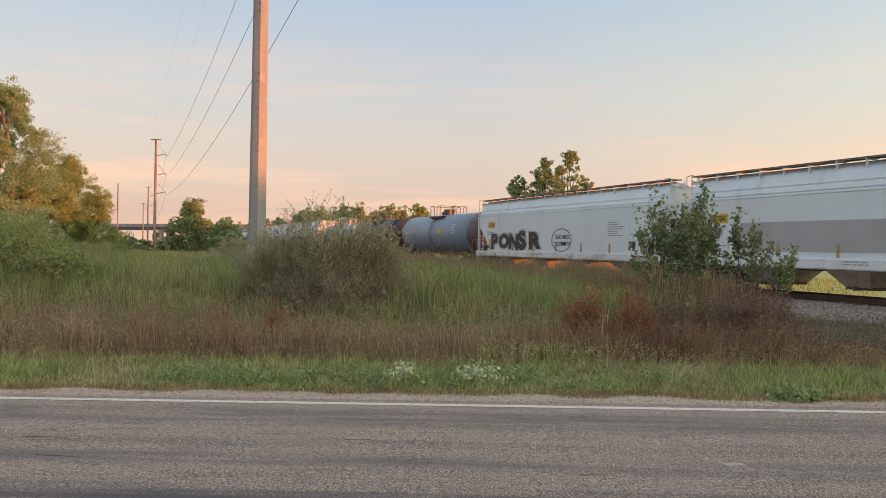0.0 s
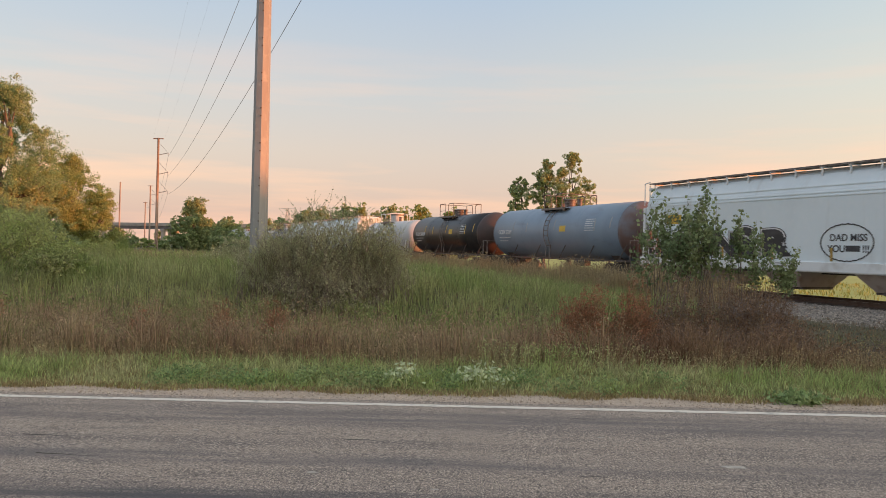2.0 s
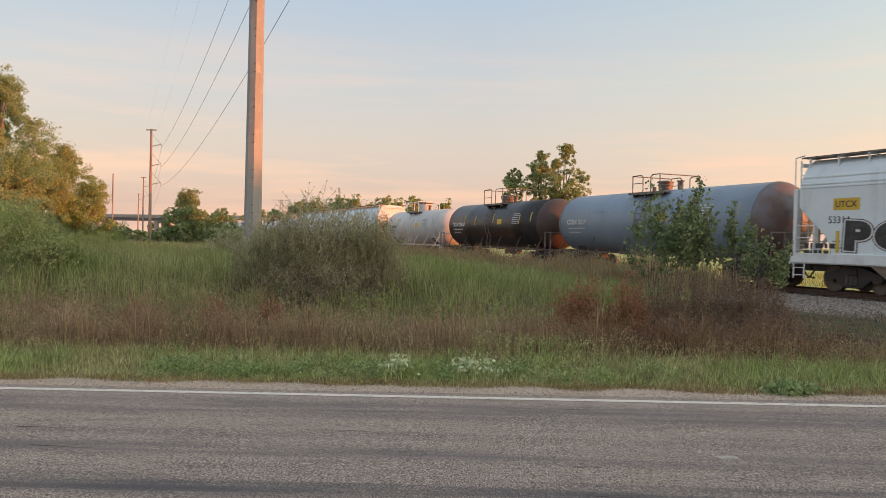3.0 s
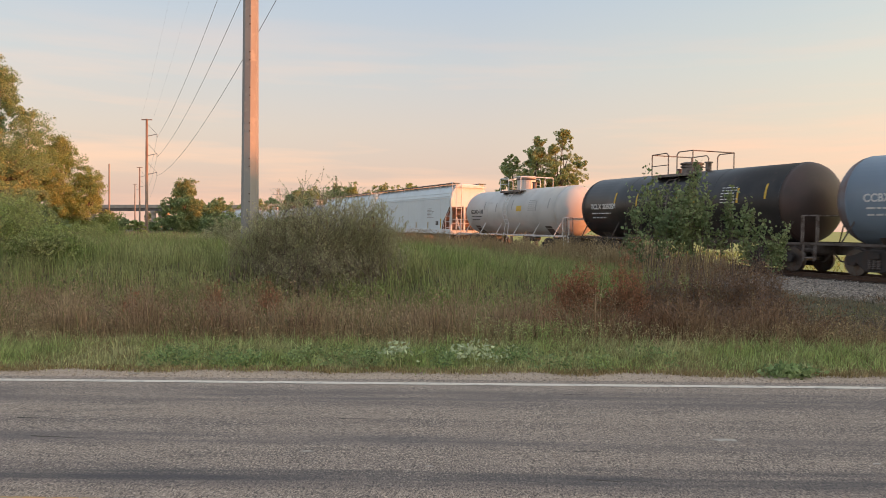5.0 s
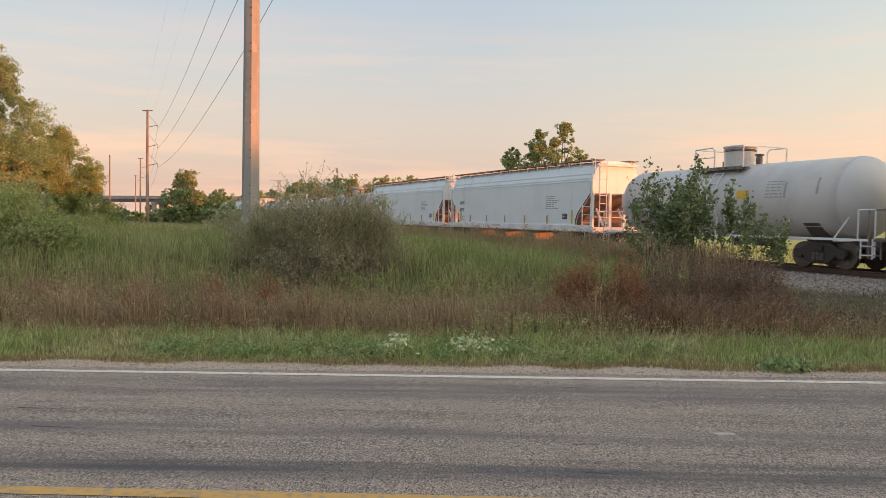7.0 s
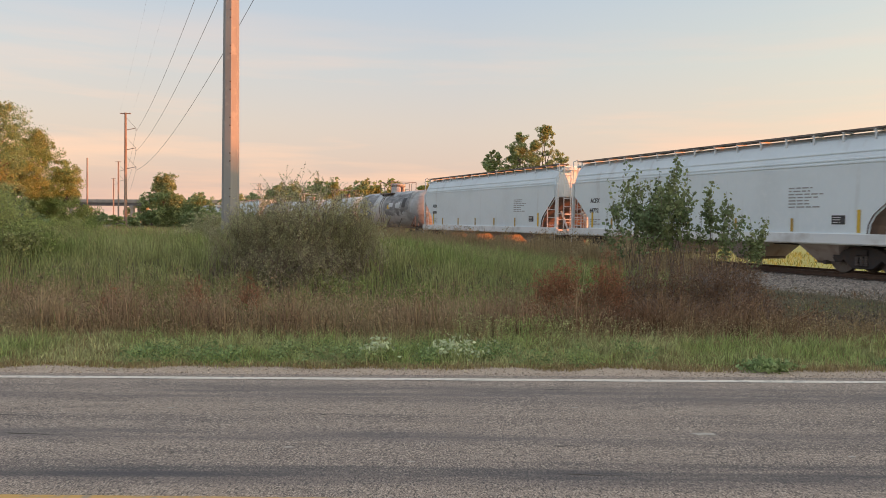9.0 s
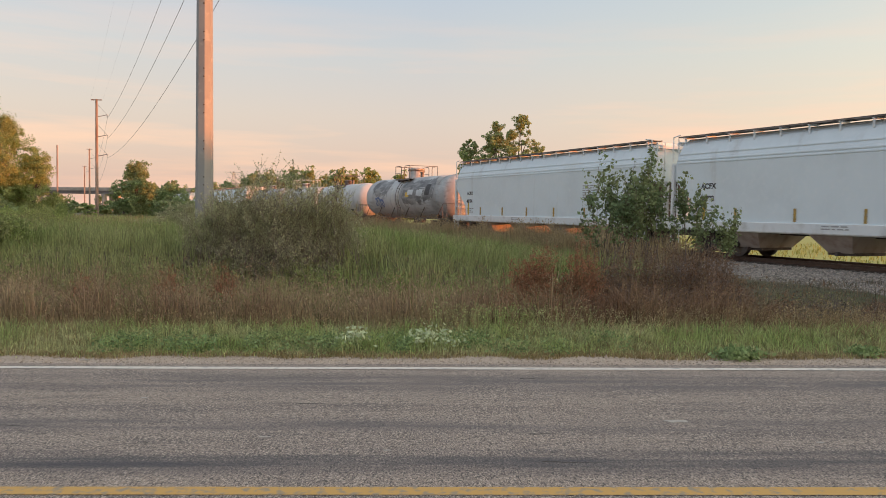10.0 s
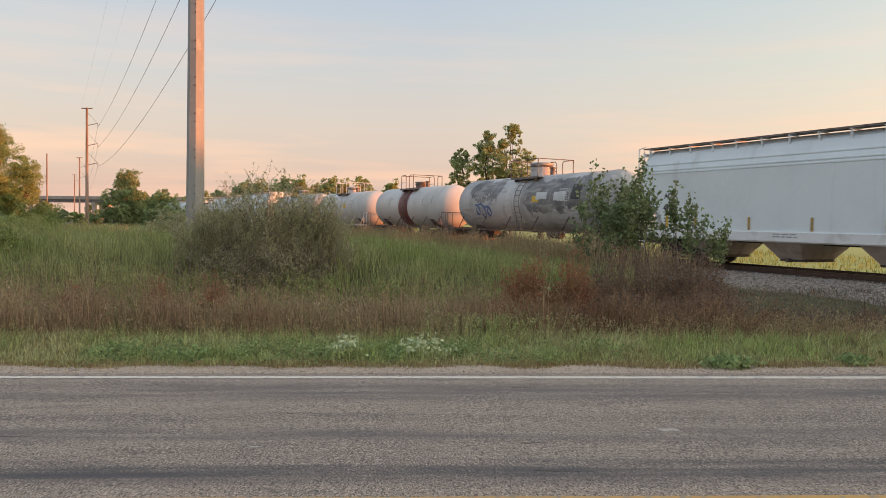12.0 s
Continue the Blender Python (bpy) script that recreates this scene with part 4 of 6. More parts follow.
def blades(x, y, z, h, w, lean=0.35, droop=0.25):
    """Vertices and triangles of bent blades standing at (x, y, z)."""
    n = len(x)
    a = rng.uniform(0, math.tau, n)
    l = rng.normal(0, lean, n) * h
    f = rng.uniform(0, math.tau, n)
    sx, sy = np.cos(f) * w / 2, np.sin(f) * w / 2
    dx, dy = np.cos(a) * l, np.sin(a) * l
    V = np.empty((n, 5, 3))
    V[:, 0] = np.stack([x - sx, y - sy, z - 0.03], -1)
    V[:, 1] = np.stack([x + sx, y + sy, z - 0.03], -1)
    V[:, 2] = np.stack([x + dx * 0.35 - sx * 0.8, y + dy * 0.35 - sy * 0.8, z + h * 0.58], -1)
    V[:, 3] = np.stack([x + dx * 0.35 + sx * 0.8, y + dy * 0.35 + sy * 0.8, z + h * 0.58], -1)
    V[:, 4] = np.stack([x + dx, y + dy, z + h * (1 - droop * rng.random(n))], -1)
    i = np.arange(n)[:, None] * 5
    F = np.concatenate([i + [0, 1, 3], i + [0, 3, 2], i + [2, 3, 4]], 1).reshape(-1, 3)
    return V.reshape(-1, 3), F


def leaves(c, size, flat=0.0, long=1.6):
    """Pointed leaves at the centres c, turned at random; flat 1 lays them level."""
    n = len(c)
    u = rng.normal(size=(n, 3))
    u[:, 2] *= 1 - flat
    u /= np.linalg.norm(u, axis=1)[:, None] + 1e-9
    v = rng.normal(size=(n, 3))
    v -= (v * u).sum(1)[:, None] * u
    v /= np.linalg.norm(v, axis=1)[:, None] + 1e-9
    s = size * rng.uniform(0.6, 1.3, n)[:, None]
    V = np.stack([c - u * s * long / 2, c + v * s / 2, c + u * s * long / 2, c - v * s / 2], 1)
    i = np.arange(n)[:, None] * 4
    return V.reshape(-1, 3), (i + [0, 1, 2, 3])


def stems(a, b, r):
    """Three-sided thin stems from a to b."""
    n = len(a)
    ang = np.arange(3) * math.tau / 3
    ring = np.stack([np.cos(ang), np.sin(ang), 0 * ang], -1)
    V = np.concatenate([a[:, None] + ring[None] * r, b[:, None] + ring[None] * r * 0.4], 1)
    i = np.arange(n)[:, None] * 6
    F = np.concatenate([i + [0, 1, 4, 3], i + [1, 2, 5, 4], i + [2, 0, 3, 5]], 1).reshape(-1, 4)
    return V.reshape(-1, 3), F


def scatter(n, y0, y1, extra=None):
    """n places between two distances, evenly over the ground in view."""
    y = np.sqrt(rng.uniform(y0 ** 2, y1 ** 2, n))
    x = rng.uniform(-0.76 * y - 1.5, 0.64 * y + 1.5)
    p = (x - C0.x) * SIDE.x + (y - C0.y) * SIDE.y
    keep = p < -3.3
    if extra is not None:
        keep &= extra(x, y)
    return x[keep], y[keep]


def patchy(x, y, scale, seed):
    """Smooth random values from 0 to 1 over the ground."""
    r = np.random.default_rng(seed)
    v = np.zeros_like(x)
    for k in range(7):
        a, f = r.uniform(0, math.tau), r.uniform(0.5, 2.0) / scale
        v += np.sin((x * math.cos(a) + y * math.sin(a)) * f * math.tau + r.uniform(0, math.tau))
    return np.clip(0.5 + v / 6, 0, 1)


def stuff(name, VF, mat, label, category):
    return tagged(new(name, big_mesh(name, *VF, mat)), label, category, kind="stuff")


# mown verge beside the shoulder
x, y = scatter(150000, 8.62, 10.95)
edge = 8.70 + 0.20 * patchy(x, y, 1.2, 3) + 0.06 * rng.normal(size=len(x))
k = (y > edge) & (y < 10.2 + 0.12 * rng.normal(size=len(x)))
x, y = x[k], y[k]
h = (0.05 + 0.15 * smooth_step(8.7, 9.9, y)) * rng.uniform(0.5, 1.4, len(x)) * (0.65 + 0.8 * patchy(x, y, 0.5, 4))
dry = (rng.random(len(x)) < 0.10 + 0.35 * patchy(x, y, 1.6, 5) ** 2 + 0.6 * (1 - smooth_step(8.7, 9.1, y)) + 0.15 * smooth_step(1.5, 4, x))
stuff("verge_grass", blades(x[~dry], y[~dry], ground_z(x, y)[~dry], h[~dry], 0.011, 0.55), M_VERGE, "short mown green grass along the road", "grass")
stuff("dry_verge_grass", blades(x[dry], y[dry], ground_z(x, y)[dry], h[dry] * 0.8, 0.010, 0.9), M_VERGE_DRY, "dry straw-coloured grass at the verge's edge", "grass")
# matted brown thatch at the verge's front edge
x, y = scatter(9000, 8.64, 9.0)
k = y > 8.70 + 0.20 * patchy(x, y, 1.2, 3) - 0.05
x, y = x[k], y[k]
stuff("verge_thatch", blades(x, y, ground_z(x, y), rng.uniform(0.03, 0.09, len(x)), 0.010, 1.2), M_VERGE_DRY, "matted brown thatch at the gravel's edge", "grass")
# low broad-leaved weeds in the verge
x, y = scatter(4500, 8.85, 9.7, lambda x, y: (patchy(x, y, 0.9, 6) > 0.5) & (x > -4) & (x < 2.4))
c = np.repeat(np.stack([x, y, ground_z(x, y)], -1), 5, 0)
c = c + np.stack([rng.normal(0, 0.05, len(c)), rng.normal(0, 0.05, len(c)), rng.uniform(0.05, 0.22, len(c))], -1)
stuff("verge_weeds", leaves(c, 0.026, 0.3), M_CLUMP, "low dark green broad-leaved weeds in the verge", "weeds")


def seed_stalks(x, y, h, name, label, mat=None):
    """Thin stalks with a short spray of seeds at the top of each."""
    z = ground_z(x, y)
    V1, F1 = blades(x, y, z, h, 0.007, 0.2, 0.05)
    top = V1.reshape(-1, 5, 3)[:, 4]
    c = np.repeat(top, 7, 0)
    c = c + np.stack([rng.normal(0, 0.018, len(c)), rng.normal(0, 0.018, len(c)), -rng.uniform(0, 0.14, len(c))], -1)
    stuff(name, (V1, F1), mat or M_SEED, label, "grass")
    stuff(name.replace("stalks", "seeds"), leaves(c, 0.015, long=2.0), mat or M_SEED, "small seeds on " + label, "grass")


x, y = scatter(3600, 9.7, 11.0)
seed_stalks(x, y, rng.uniform(0.2, 0.48, len(x)), "verge_seed_stalks", "thin seeding grass stalks on the verge")
x, y = rng.normal(0.9, 0.55, 800), rng.uniform(10.0, 11.0, 800)
seed_stalks(x, y, rng.uniform(0.2, 0.5, 800), "tall_verge_stalks", "taller pale green stalks at the verge's back", M_VERGE)
x, y = rng.normal(5.4, 0.5, 160), rng.uniform(10.0, 10.8, 160)
seed_stalks(x, y, rng.uniform(0.2, 0.6, 160), "pale_verge_stalks", "taller pale stalks at the verge's back")

# tall weeds in the ditch
x, y = scatter(110000, 10.3, 17.2, lambda x, y: (x < 5.6 + 0.5 * rng.normal(size=len(x))) & (y < 14.9 + 0.7 * rng.normal(size=len(x)) + 0.9 * smooth_step(-2, -6, x)))
h = rng.uniform(0.36, 0.86, len(x)) * (0.50 + 0.8 * patchy(x, y, 0.8, 11)) * (1 - 0.4 * smooth_step(4.6, 5.9, x))
tone = patchy(x, y, 1.6, 12) + 0.25 * rng.normal(size=len(x)) + 0.05 * (y - 13.0)
gz = ground_z(x, y)
dark = x > 1.6 + 0.5 * rng.normal(size=len(x))
stuff("withered_weeds", blades(x[dark], y[dark], gz[dark], h[dark] * (1 - 0.35 * smooth_step(3.6, 5.2, x[dark])), 0.011, 0.6), M_BRUSH, "dark withered weeds round the dry brush", "weeds")
k = (tone < 0.62) & ~dark
stuff("brown_weeds", blades(x[k], y[k], gz[k], h[k], 0.011, 0.4), M_BROWN, "dry reddish-brown weeds in the roadside ditch", "weeds")
k = (tone >= 0.62) & ~dark
stuff("olive_weeds", blades(x[k], y[k], gz[k], h[k], 0.013, 0.45), M_OLIVE, "olive-green weeds in the roadside ditch", "weeds")
s_ = rng.random(len(x)) < 0.40
n_ = s_.sum()
c = np.stack([x[s_] + rng.normal(0, 0.05, n_), y[s_] + rng.normal(0, 0.05, n_), gz[s_] + h[s_] * rng.uniform(0.5, 1.05, n_)], -1)
c = np.concatenate([c + rng.normal(0, 0.045, c.shape) for _ in range(4)])
dk = np.tile(dark[s_], 4)
stuff("brown_weed_leaves", leaves(c[~dk], 0.017, long=2.2), M_BROWN, "small withered leaves on the ditch weeds", "weeds")
stuff("dark_weed_leaves", leaves(c[dk], 0.017, long=2.2), M_BRUSH, "small dark withered leaves on the ditch weeds", "weeds")
k = rng.random(len(x)) < np.where(dark, 0.015, 0.05)
seed_stalks(x[k], y[k], h[k] * 1.15 + 0.06, "pale_stalks", "thin pale dead stalks standing in the weeds")

# leafy green and tan weeds scattered through the ditch
x, y = scatter(2600, 11.2, 17.0, lambda x, y: (x < 1.4) & (patchy(x, y, 2.0, 17) > 0.46))
n = len(x)
hh = rng.uniform(0.3, 0.7, n)
c = np.repeat(np.stack([x, y, ground_z(x, y)], -1), 26, 0)
u = rng.random(len(c))
c = c + np.stack([rng.normal(0, 0.07, len(c)), rng.normal(0, 0.07, len(c)), np.repeat(hh, 26) * (0.25 + 0.75 * u)], -1)
k = np.repeat(rng.random(n) < 0.55, 26)
stuff("leafy_weeds", leaves(c[k], 0.040, long=2.4), M_BANK, "leafy green weeds among the dry ones", "weeds")
stuff("tan_seed_heads", leaves(c[~k][::2], 0.020, long=2.0), M_SEED, "pale seed heads among the dry weeds", "weeds")

# green bank behind the ditch
x, y = scatter(125000, 13.4, 34.0, lambda x, y: (x < 5.6 + 0.1 * (y - 16) + 0.5 * rng.normal(size=len(x))) & (y > 15.2 + 0.7 * rng.normal(size=len(x)) + 1.1 * smooth_step(-2, -6, x)))
gr = patchy(x, y, 1.3, 21)
h = rng.uniform(0.30, 0.72, len(x)) * (0.55 + 0.75 * gr)
stuff("bank_grass", blades(x, y, ground_z(x, y), h, 0.019, 0.5, 0.4), M_BANK, "lush tall green grass on the bank", "grass")
x, y = scatter(5000, 15.0, 30.0, lambda x, y: x < 4.6)
seed_stalks(x, y, rng.uniform(0.5, 0.9, len(x)), "bank_stalks", "taller stalks in the bank's grass", M_OLIVE)
x, y = scatter(42000, 34.0, 95.0)
h = rng.uniform(0.5, 1.0, len(x)) * (0.6 + 0.6 * patchy(x, y, 6, 24))
tan = patchy(x, y, 9, 25) > 0.62
stuff("far_grass", blades(x[~tan], y[~tan], ground_z(x, y)[~tan], h[~tan], 0.07, 0.4, 0.4), M_GREENBUSH, "tall rough grass farther off", "grass")
stuff("far_tan_grass", blades(x[tan], y[tan], ground_z(x, y)[tan], h[tan], 0.06, 0.3, 0.3), M_SEED, "patches of pale ripe grass farther off", "grass")
# ripe grass along the railway
s_, a_ = 30 + 75 * rng.random(36000) ** 1.5, rng.uniform(-6.0, -2.6, 36000)
x, y = C0.x + AWAY.x * s_ + SIDE.x * a_, C0.y + AWAY.y * s_ + SIDE.y * a_
k = s_ > 31 + 5 * rng.random(len(s_))
x, y = x[k], y[k]
h = rng.uniform(0.65, 1.3, len(x)) * (0.6 + 0.6 * patchy(x, y, 3, 31))
stuff("trackside_grass", blades(x, y, ground_z(x, y), h, 0.032, 0.2, 0.1), M_SEED, "ripe tan grass with seed heads along the railway", "grass")
k = rng.random(len(x)) < 0.3
c = np.stack([x[k], y[k], ground_z(x, y)[k] + h[k]], -1)
c = np.repeat(c, 3, 0) + rng.normal(0, 0.07, (3 * k.sum(), 3))
stuff("trackside_seed_heads", leaves(c, 0.036, long=2.6), M_SEED, "tan seed heads along the railway", "grass")
# dead grey stems and flattened thatch near the railway's bed
x, y = scatter(44000, 10.8, 22.0, lambda x, y: (x > 4.7 + 0.12 * (y - 12) + rng.normal(0, 0.4, len(x))))
flat = rng.random(len(x)) < 0.55
h = rng.uniform(0.15, 0.5, len(x)) * (0.35 + 0.9 * patchy(x, y, 1.2, 41)) * (1 - 0.6 * smooth_step(15, 20, y))
gz = ground_z(x, y)
pick = patchy(x, y, 0.7, 42) + 0.25 * rng.normal(size=len(x))
for nm, k, m, lab in (("grey_dead_brush", ~flat & (pick > 0.25), M_GREY_DEAD, "low grey dead brush beside the railway's bed"), ("brown_dead_brush", ~flat & (pick <= 0.25), M_BRUSH, "low brown dead brush beside the railway's bed")):
    stuff(nm, blades(x[k], y[k], gz[k], h[k] * 1.2, 0.012, 0.7), m, lab, "weeds")
for nm, k, m, lab in (("flattened_thatch", flat & (pick > 0.32), M_GREY_DEAD, "flattened grey dead grass beside the railway's bed"), ("brown_thatch", flat & (pick <= 0.32), M_BRUSH, "flattened brown dead grass beside the railway's bed")):
    stuff(nm, blades(x[k], y[k], gz[k], h[k] * 0.5, 0.013, 2.4), m, lab, "weeds")
k = flat & (rng.random(len(x)) < 0.06)
stuff("pale_straw", blades(x[k], y[k], gz[k] + 0.03, h[k] * 0.6, 0.014, 2.0), M_SEED, "loose pale straw on the dead grass", "weeds")
x, y = scatter(3800, 10.8, 19.0, lambda x, y: (x > 5.0) & (patchy(x, y, 1.4, 44) > 0.55))
stuff("sparse_green_weeds", blades(x, y, ground_z(x, y), rng.uniform(0.15, 0.4, len(x)), 0.014, 0.6), M_OLIVE, "sparse olive weeds beside the railway's bed", "weeds")

# meadow past the railway
s_, a_ = rng.uniform(5, 80, 9000), rng.uniform(5.0, 30, 9000)
x, y = C0.x + AWAY.x * s_ + SIDE.x * a_, C0.y + AWAY.y * s_ + SIDE.y * a_
M_HAY = leaf_material("yellow_green_grass", (0.36, 0.37, 0.11), (0.28, 0.31, 0.09), 0.3, 0.3)
stuff("meadow_grass", blades(x, y, ground_z(x, y), rng.uniform(0.1, 0.35, len(x)), 0.05, 0.5), M_HAY, "yellow-green meadow grass beyond the railway", "grass")


def shrub(name, label, x, y, width, height, mat, n_stem, n_leaf, leaf, bare=0.25, depth=None, seed=1, spread=0.9, category="shrub", stem_r=0.012, stem_mat=None, tip=0.25, long=1.6, base_spread=0.10, fuzz=1.0, dome=0.42, wisps=0):
    """A many-stemmed shrub: stems fan out from the base, twigs off them, leaves along the twigs."""
    global rng
    keep, rng = rng, np.random.default_rng(seed)
    ob = tagged(new(name), label, category)
    z = float(ground_z(x, y))
    ob.matrix_basis = pose(x, y, z)
    depth = depth or width
    base = np.clip(rng.normal(0, base_spread, (n_stem, 3)), -0.42, 0.42) * [width, depth, 0]
    a = rng.uniform(0, math.tau, n_stem)
    r = np.sqrt(rng.random(n_stem)) * spread
    hh = height * (1 - dome * r ** 2) * rng.uniform(0.68, 1.08, n_stem)
    top = np.stack([np.cos(a) * r * width / 2, np.sin(a) * r * depth / 2, hh], -1)
    mid = base * 0.6 + top * 0.4 + rng.normal(0, 0.04, (n_stem, 3)) * height
    Vs, Fs = [], []

    def grow(p, q, rad):
        v, f = stems(p, q, rad)
        Fs.append(f + sum(len(u) for u in Vs))
        Vs.append(v)
    grow(base - [0, 0, 0.05], mid, stem_r)
    grow(mid, top, stem_r * 0.6)
    tw = n_stem * 8
    k = rng.integers(0, n_stem, tw)
    t = rng.uniform(bare, 1.0, tw)[:, None]
    p = np.where(t < 0.4, base[k] + (mid[k] - base[k]) * t / 0.4, mid[k] + (top[k] - mid[k]) * (t - 0.4) / 0.6)
    q = p + rng.normal(0, 1, (tw, 3)) * [0.10 * width * fuzz, 0.10 * depth * fuzz, 0.07 * height * fuzz] + [0, 0, tip * 0.35 * height * 0.5]
    grow(p, q, stem_r * 0.3)
    if wisps:
        wp = top[rng.choice(n_stem, wisps)]
        wq = wp + rng.normal(0, 0.06, (wisps, 3)) * [1, 1, 0] + np.stack([0 * wp[:, 0], 0 * wp[:, 0], rng.uniform(0.08, 0.28, wisps)], -1)
        grow(wp, wq, stem_r * 0.35)
    part("stem_work", big_mesh("stem_work", np.concatenate(Vs), np.concatenate(Fs), stem_mat or M_TWIG), None, ob, "thin woody stems")
    if n_leaf:
        j = rng.integers(0, tw, n_leaf)
        u = rng.random(n_leaf)[:, None]
        c = p[j] + (q[j] - p[j]) * u + rng.normal(0, leaf * 0.8, (n_leaf, 3))
        if wisps:
            j = rng.integers(0, wisps, wisps * 16)
            c = np.concatenate([c, wp[j] + (wq[j] - wp[j]) * rng.random((len(j), 1)) + rng.normal(0, leaf * 0.7, (len(j), 3))])
        c = c[c[:, 2] > 0.03]
        part("foliage", big_mesh("foliage", *leaves(c, leaf, long=long), mat), None, ob)
    rng = keep
    return ob


def tree(name, label, x, y, height, width, mat, clumps=60, per=90, leaf=0.22, trunk=0.3, low=0.25, seed=1, shape=0.5, limbs=7, parts_only=False):
    """A tapered trunk, limbs that reach the crown's clumps, and a crown of leaves in uneven clumps."""
    global rng
    keep, rng = rng, np.random.default_rng(seed)
    ob = tagged(new(name), label, "tree")
    ob.matrix_basis = pose(x, y, float(ground_z(x, y)))
    u = rng.uniform(0, 1, clumps)
    zz = low + (1 - low) * u
    prof = np.sin(np.pi * np.clip(u, 0.03, 0.97) ** shape) ** 0.7
    a, r = rng.uniform(0, math.tau, clumps), np.sqrt(rng.uniform(0.15, 1, clumps)) * prof * width / 2
    cc = np.stack([np.cos(a) * r, np.sin(a) * r, zz * height], -1)
    bm = bmesh.new()
    pts = [Vector((0, 0, -0.2))]
    for i in range(1, 6):
        pts.append(Vector((rng.normal(0, 0.02) * height, rng.normal(0, 0.02) * height, height * (0.05 + 0.16 * i))))
    for i in range(5):
        tube(bm, pts[i], pts[i + 1], trunk * (1 - i * 0.18), trunk * (1 - (i + 1) * 0.18), 8, False)
    part("trunk", bm, M_BARK, ob, smooth=True)
    bm = bmesh.new()
    for i in range(min(limbs * 3, clumps)):
        c = Vector(cc[i])
        s0 = pts[min(4, max(1, int(c.z / height * 4.2)))]
        m = s0.lerp(c, 0.5) + Vector((0, 0, -0.03 * height))
        tube(bm, s0, m, trunk * 0.32, trunk * 0.2, 5, False)
        tube(bm, m, c, trunk * 0.2, trunk * 0.06, 5, False)
    part("limbs", bm, M_BARK, ob)
    # each clump breaks up into sprays of leaves
    size = width * rng.uniform(0.05, 0.11, clumps)
    sprays = 5
    off = np.clip(rng.normal(0, 0.9, (clumps, sprays, 3)), -1.4, 1.4) * [1, 1, 0.85]
    heart = (cc[:, None] + off * size[:, None, None] * 0.95).reshape(-1, 3)
    small = np.repeat(size, sprays) * rng.uniform(0.45, 0.95, clumps * sprays)
    many = max(4, int(per * 1.3 / sprays))
    way = rng.normal(0, 1, (len(heart), many, 3))
    way /= np.linalg.norm(way, axis=2)[:, :, None]
    c = (heart[:, None] + way * (rng.random((len(heart), many, 1)) ** 0.5) * 1.15 * small[:, None, None] * [1, 1, 0.8]).reshape(-1, 3)
    c = c[c[:, 2] > 0.1]
    part("crown", big_mesh("crown", *leaves(c, leaf * 0.88), mat), None, ob)
    rng = keep
    return ob


# the grey-green willow bush on the bank
for x, y, w, h, ns, nl, bare, sd, wi, lab in (
        (-3.75, 18.3, 3.9, 2.35, 300, 54000, 0.22, 3, 60, "dense rounded grey-green willow bush on the bank"),
        (-2.55, 18.5, 2.0, 1.95, 120, 17000, 0.25, 4, 30, "smaller grey-green willow bush on the bank"),
        (-5.25, 18.4, 2.3, 1.70, 120, 15000, 0.20, 5, 30, "sparse grey-green willow bush at the bank's edge"),
        (-3.7, 17.4, 3.9, 1.15, 190, 9000, 0.10, 9, 0, "low twiggy willow bush at the bank's foot")):
    shrub("willow_bush", lab, x, y, w, h, M_WILLOW, ns, nl, 0.016, bare, w * 0.62, sd, stem_r=0.009, long=2.6, tip=0.5, base_spread=0.24, fuzz=0.5, wisps=wi)
# green shrubs over the brown brush
shrub("green_shrub", "leafy green shrub standing in brown brush", 3.95, 16.4, 1.75, 3.1, M_SHRUB, 38, 3700, 0.062, 0.80, 1.5, 6, spread=1.0, stem_r=0.012, long=1.35, fuzz=0.9, dome=0.25)
shrub("green_shrub", "upright leafy green shrub standing in brown brush", 4.72, 16.5, 1.1, 3.25, M_SHRUB, 18, 1600, 0.060, 0.70, 1.1, 16, spread=0.95, stem_r=0.011, long=1.35, fuzz=0.8, dome=0.1)
shrub("green_shrub", "slim green shrub standing in brown brush", 5.52, 16.2, 1.0, 2.8, M_SHRUB, 13, 1050, 0.062, 0.77, 0.9, 7, spread=0.95, stem_r=0.011, long=1.35, fuzz=0.8, dome=0.15)
shrub("green_shrub", "small light green shrub in brown brush", 6.12, 16.0, 0.85, 2.6, M_SHRUB, 11, 950, 0.055, 0.75, 0.8, 8, stem_r=0.009, long=1.35, fuzz=0.8, dome=0.15)
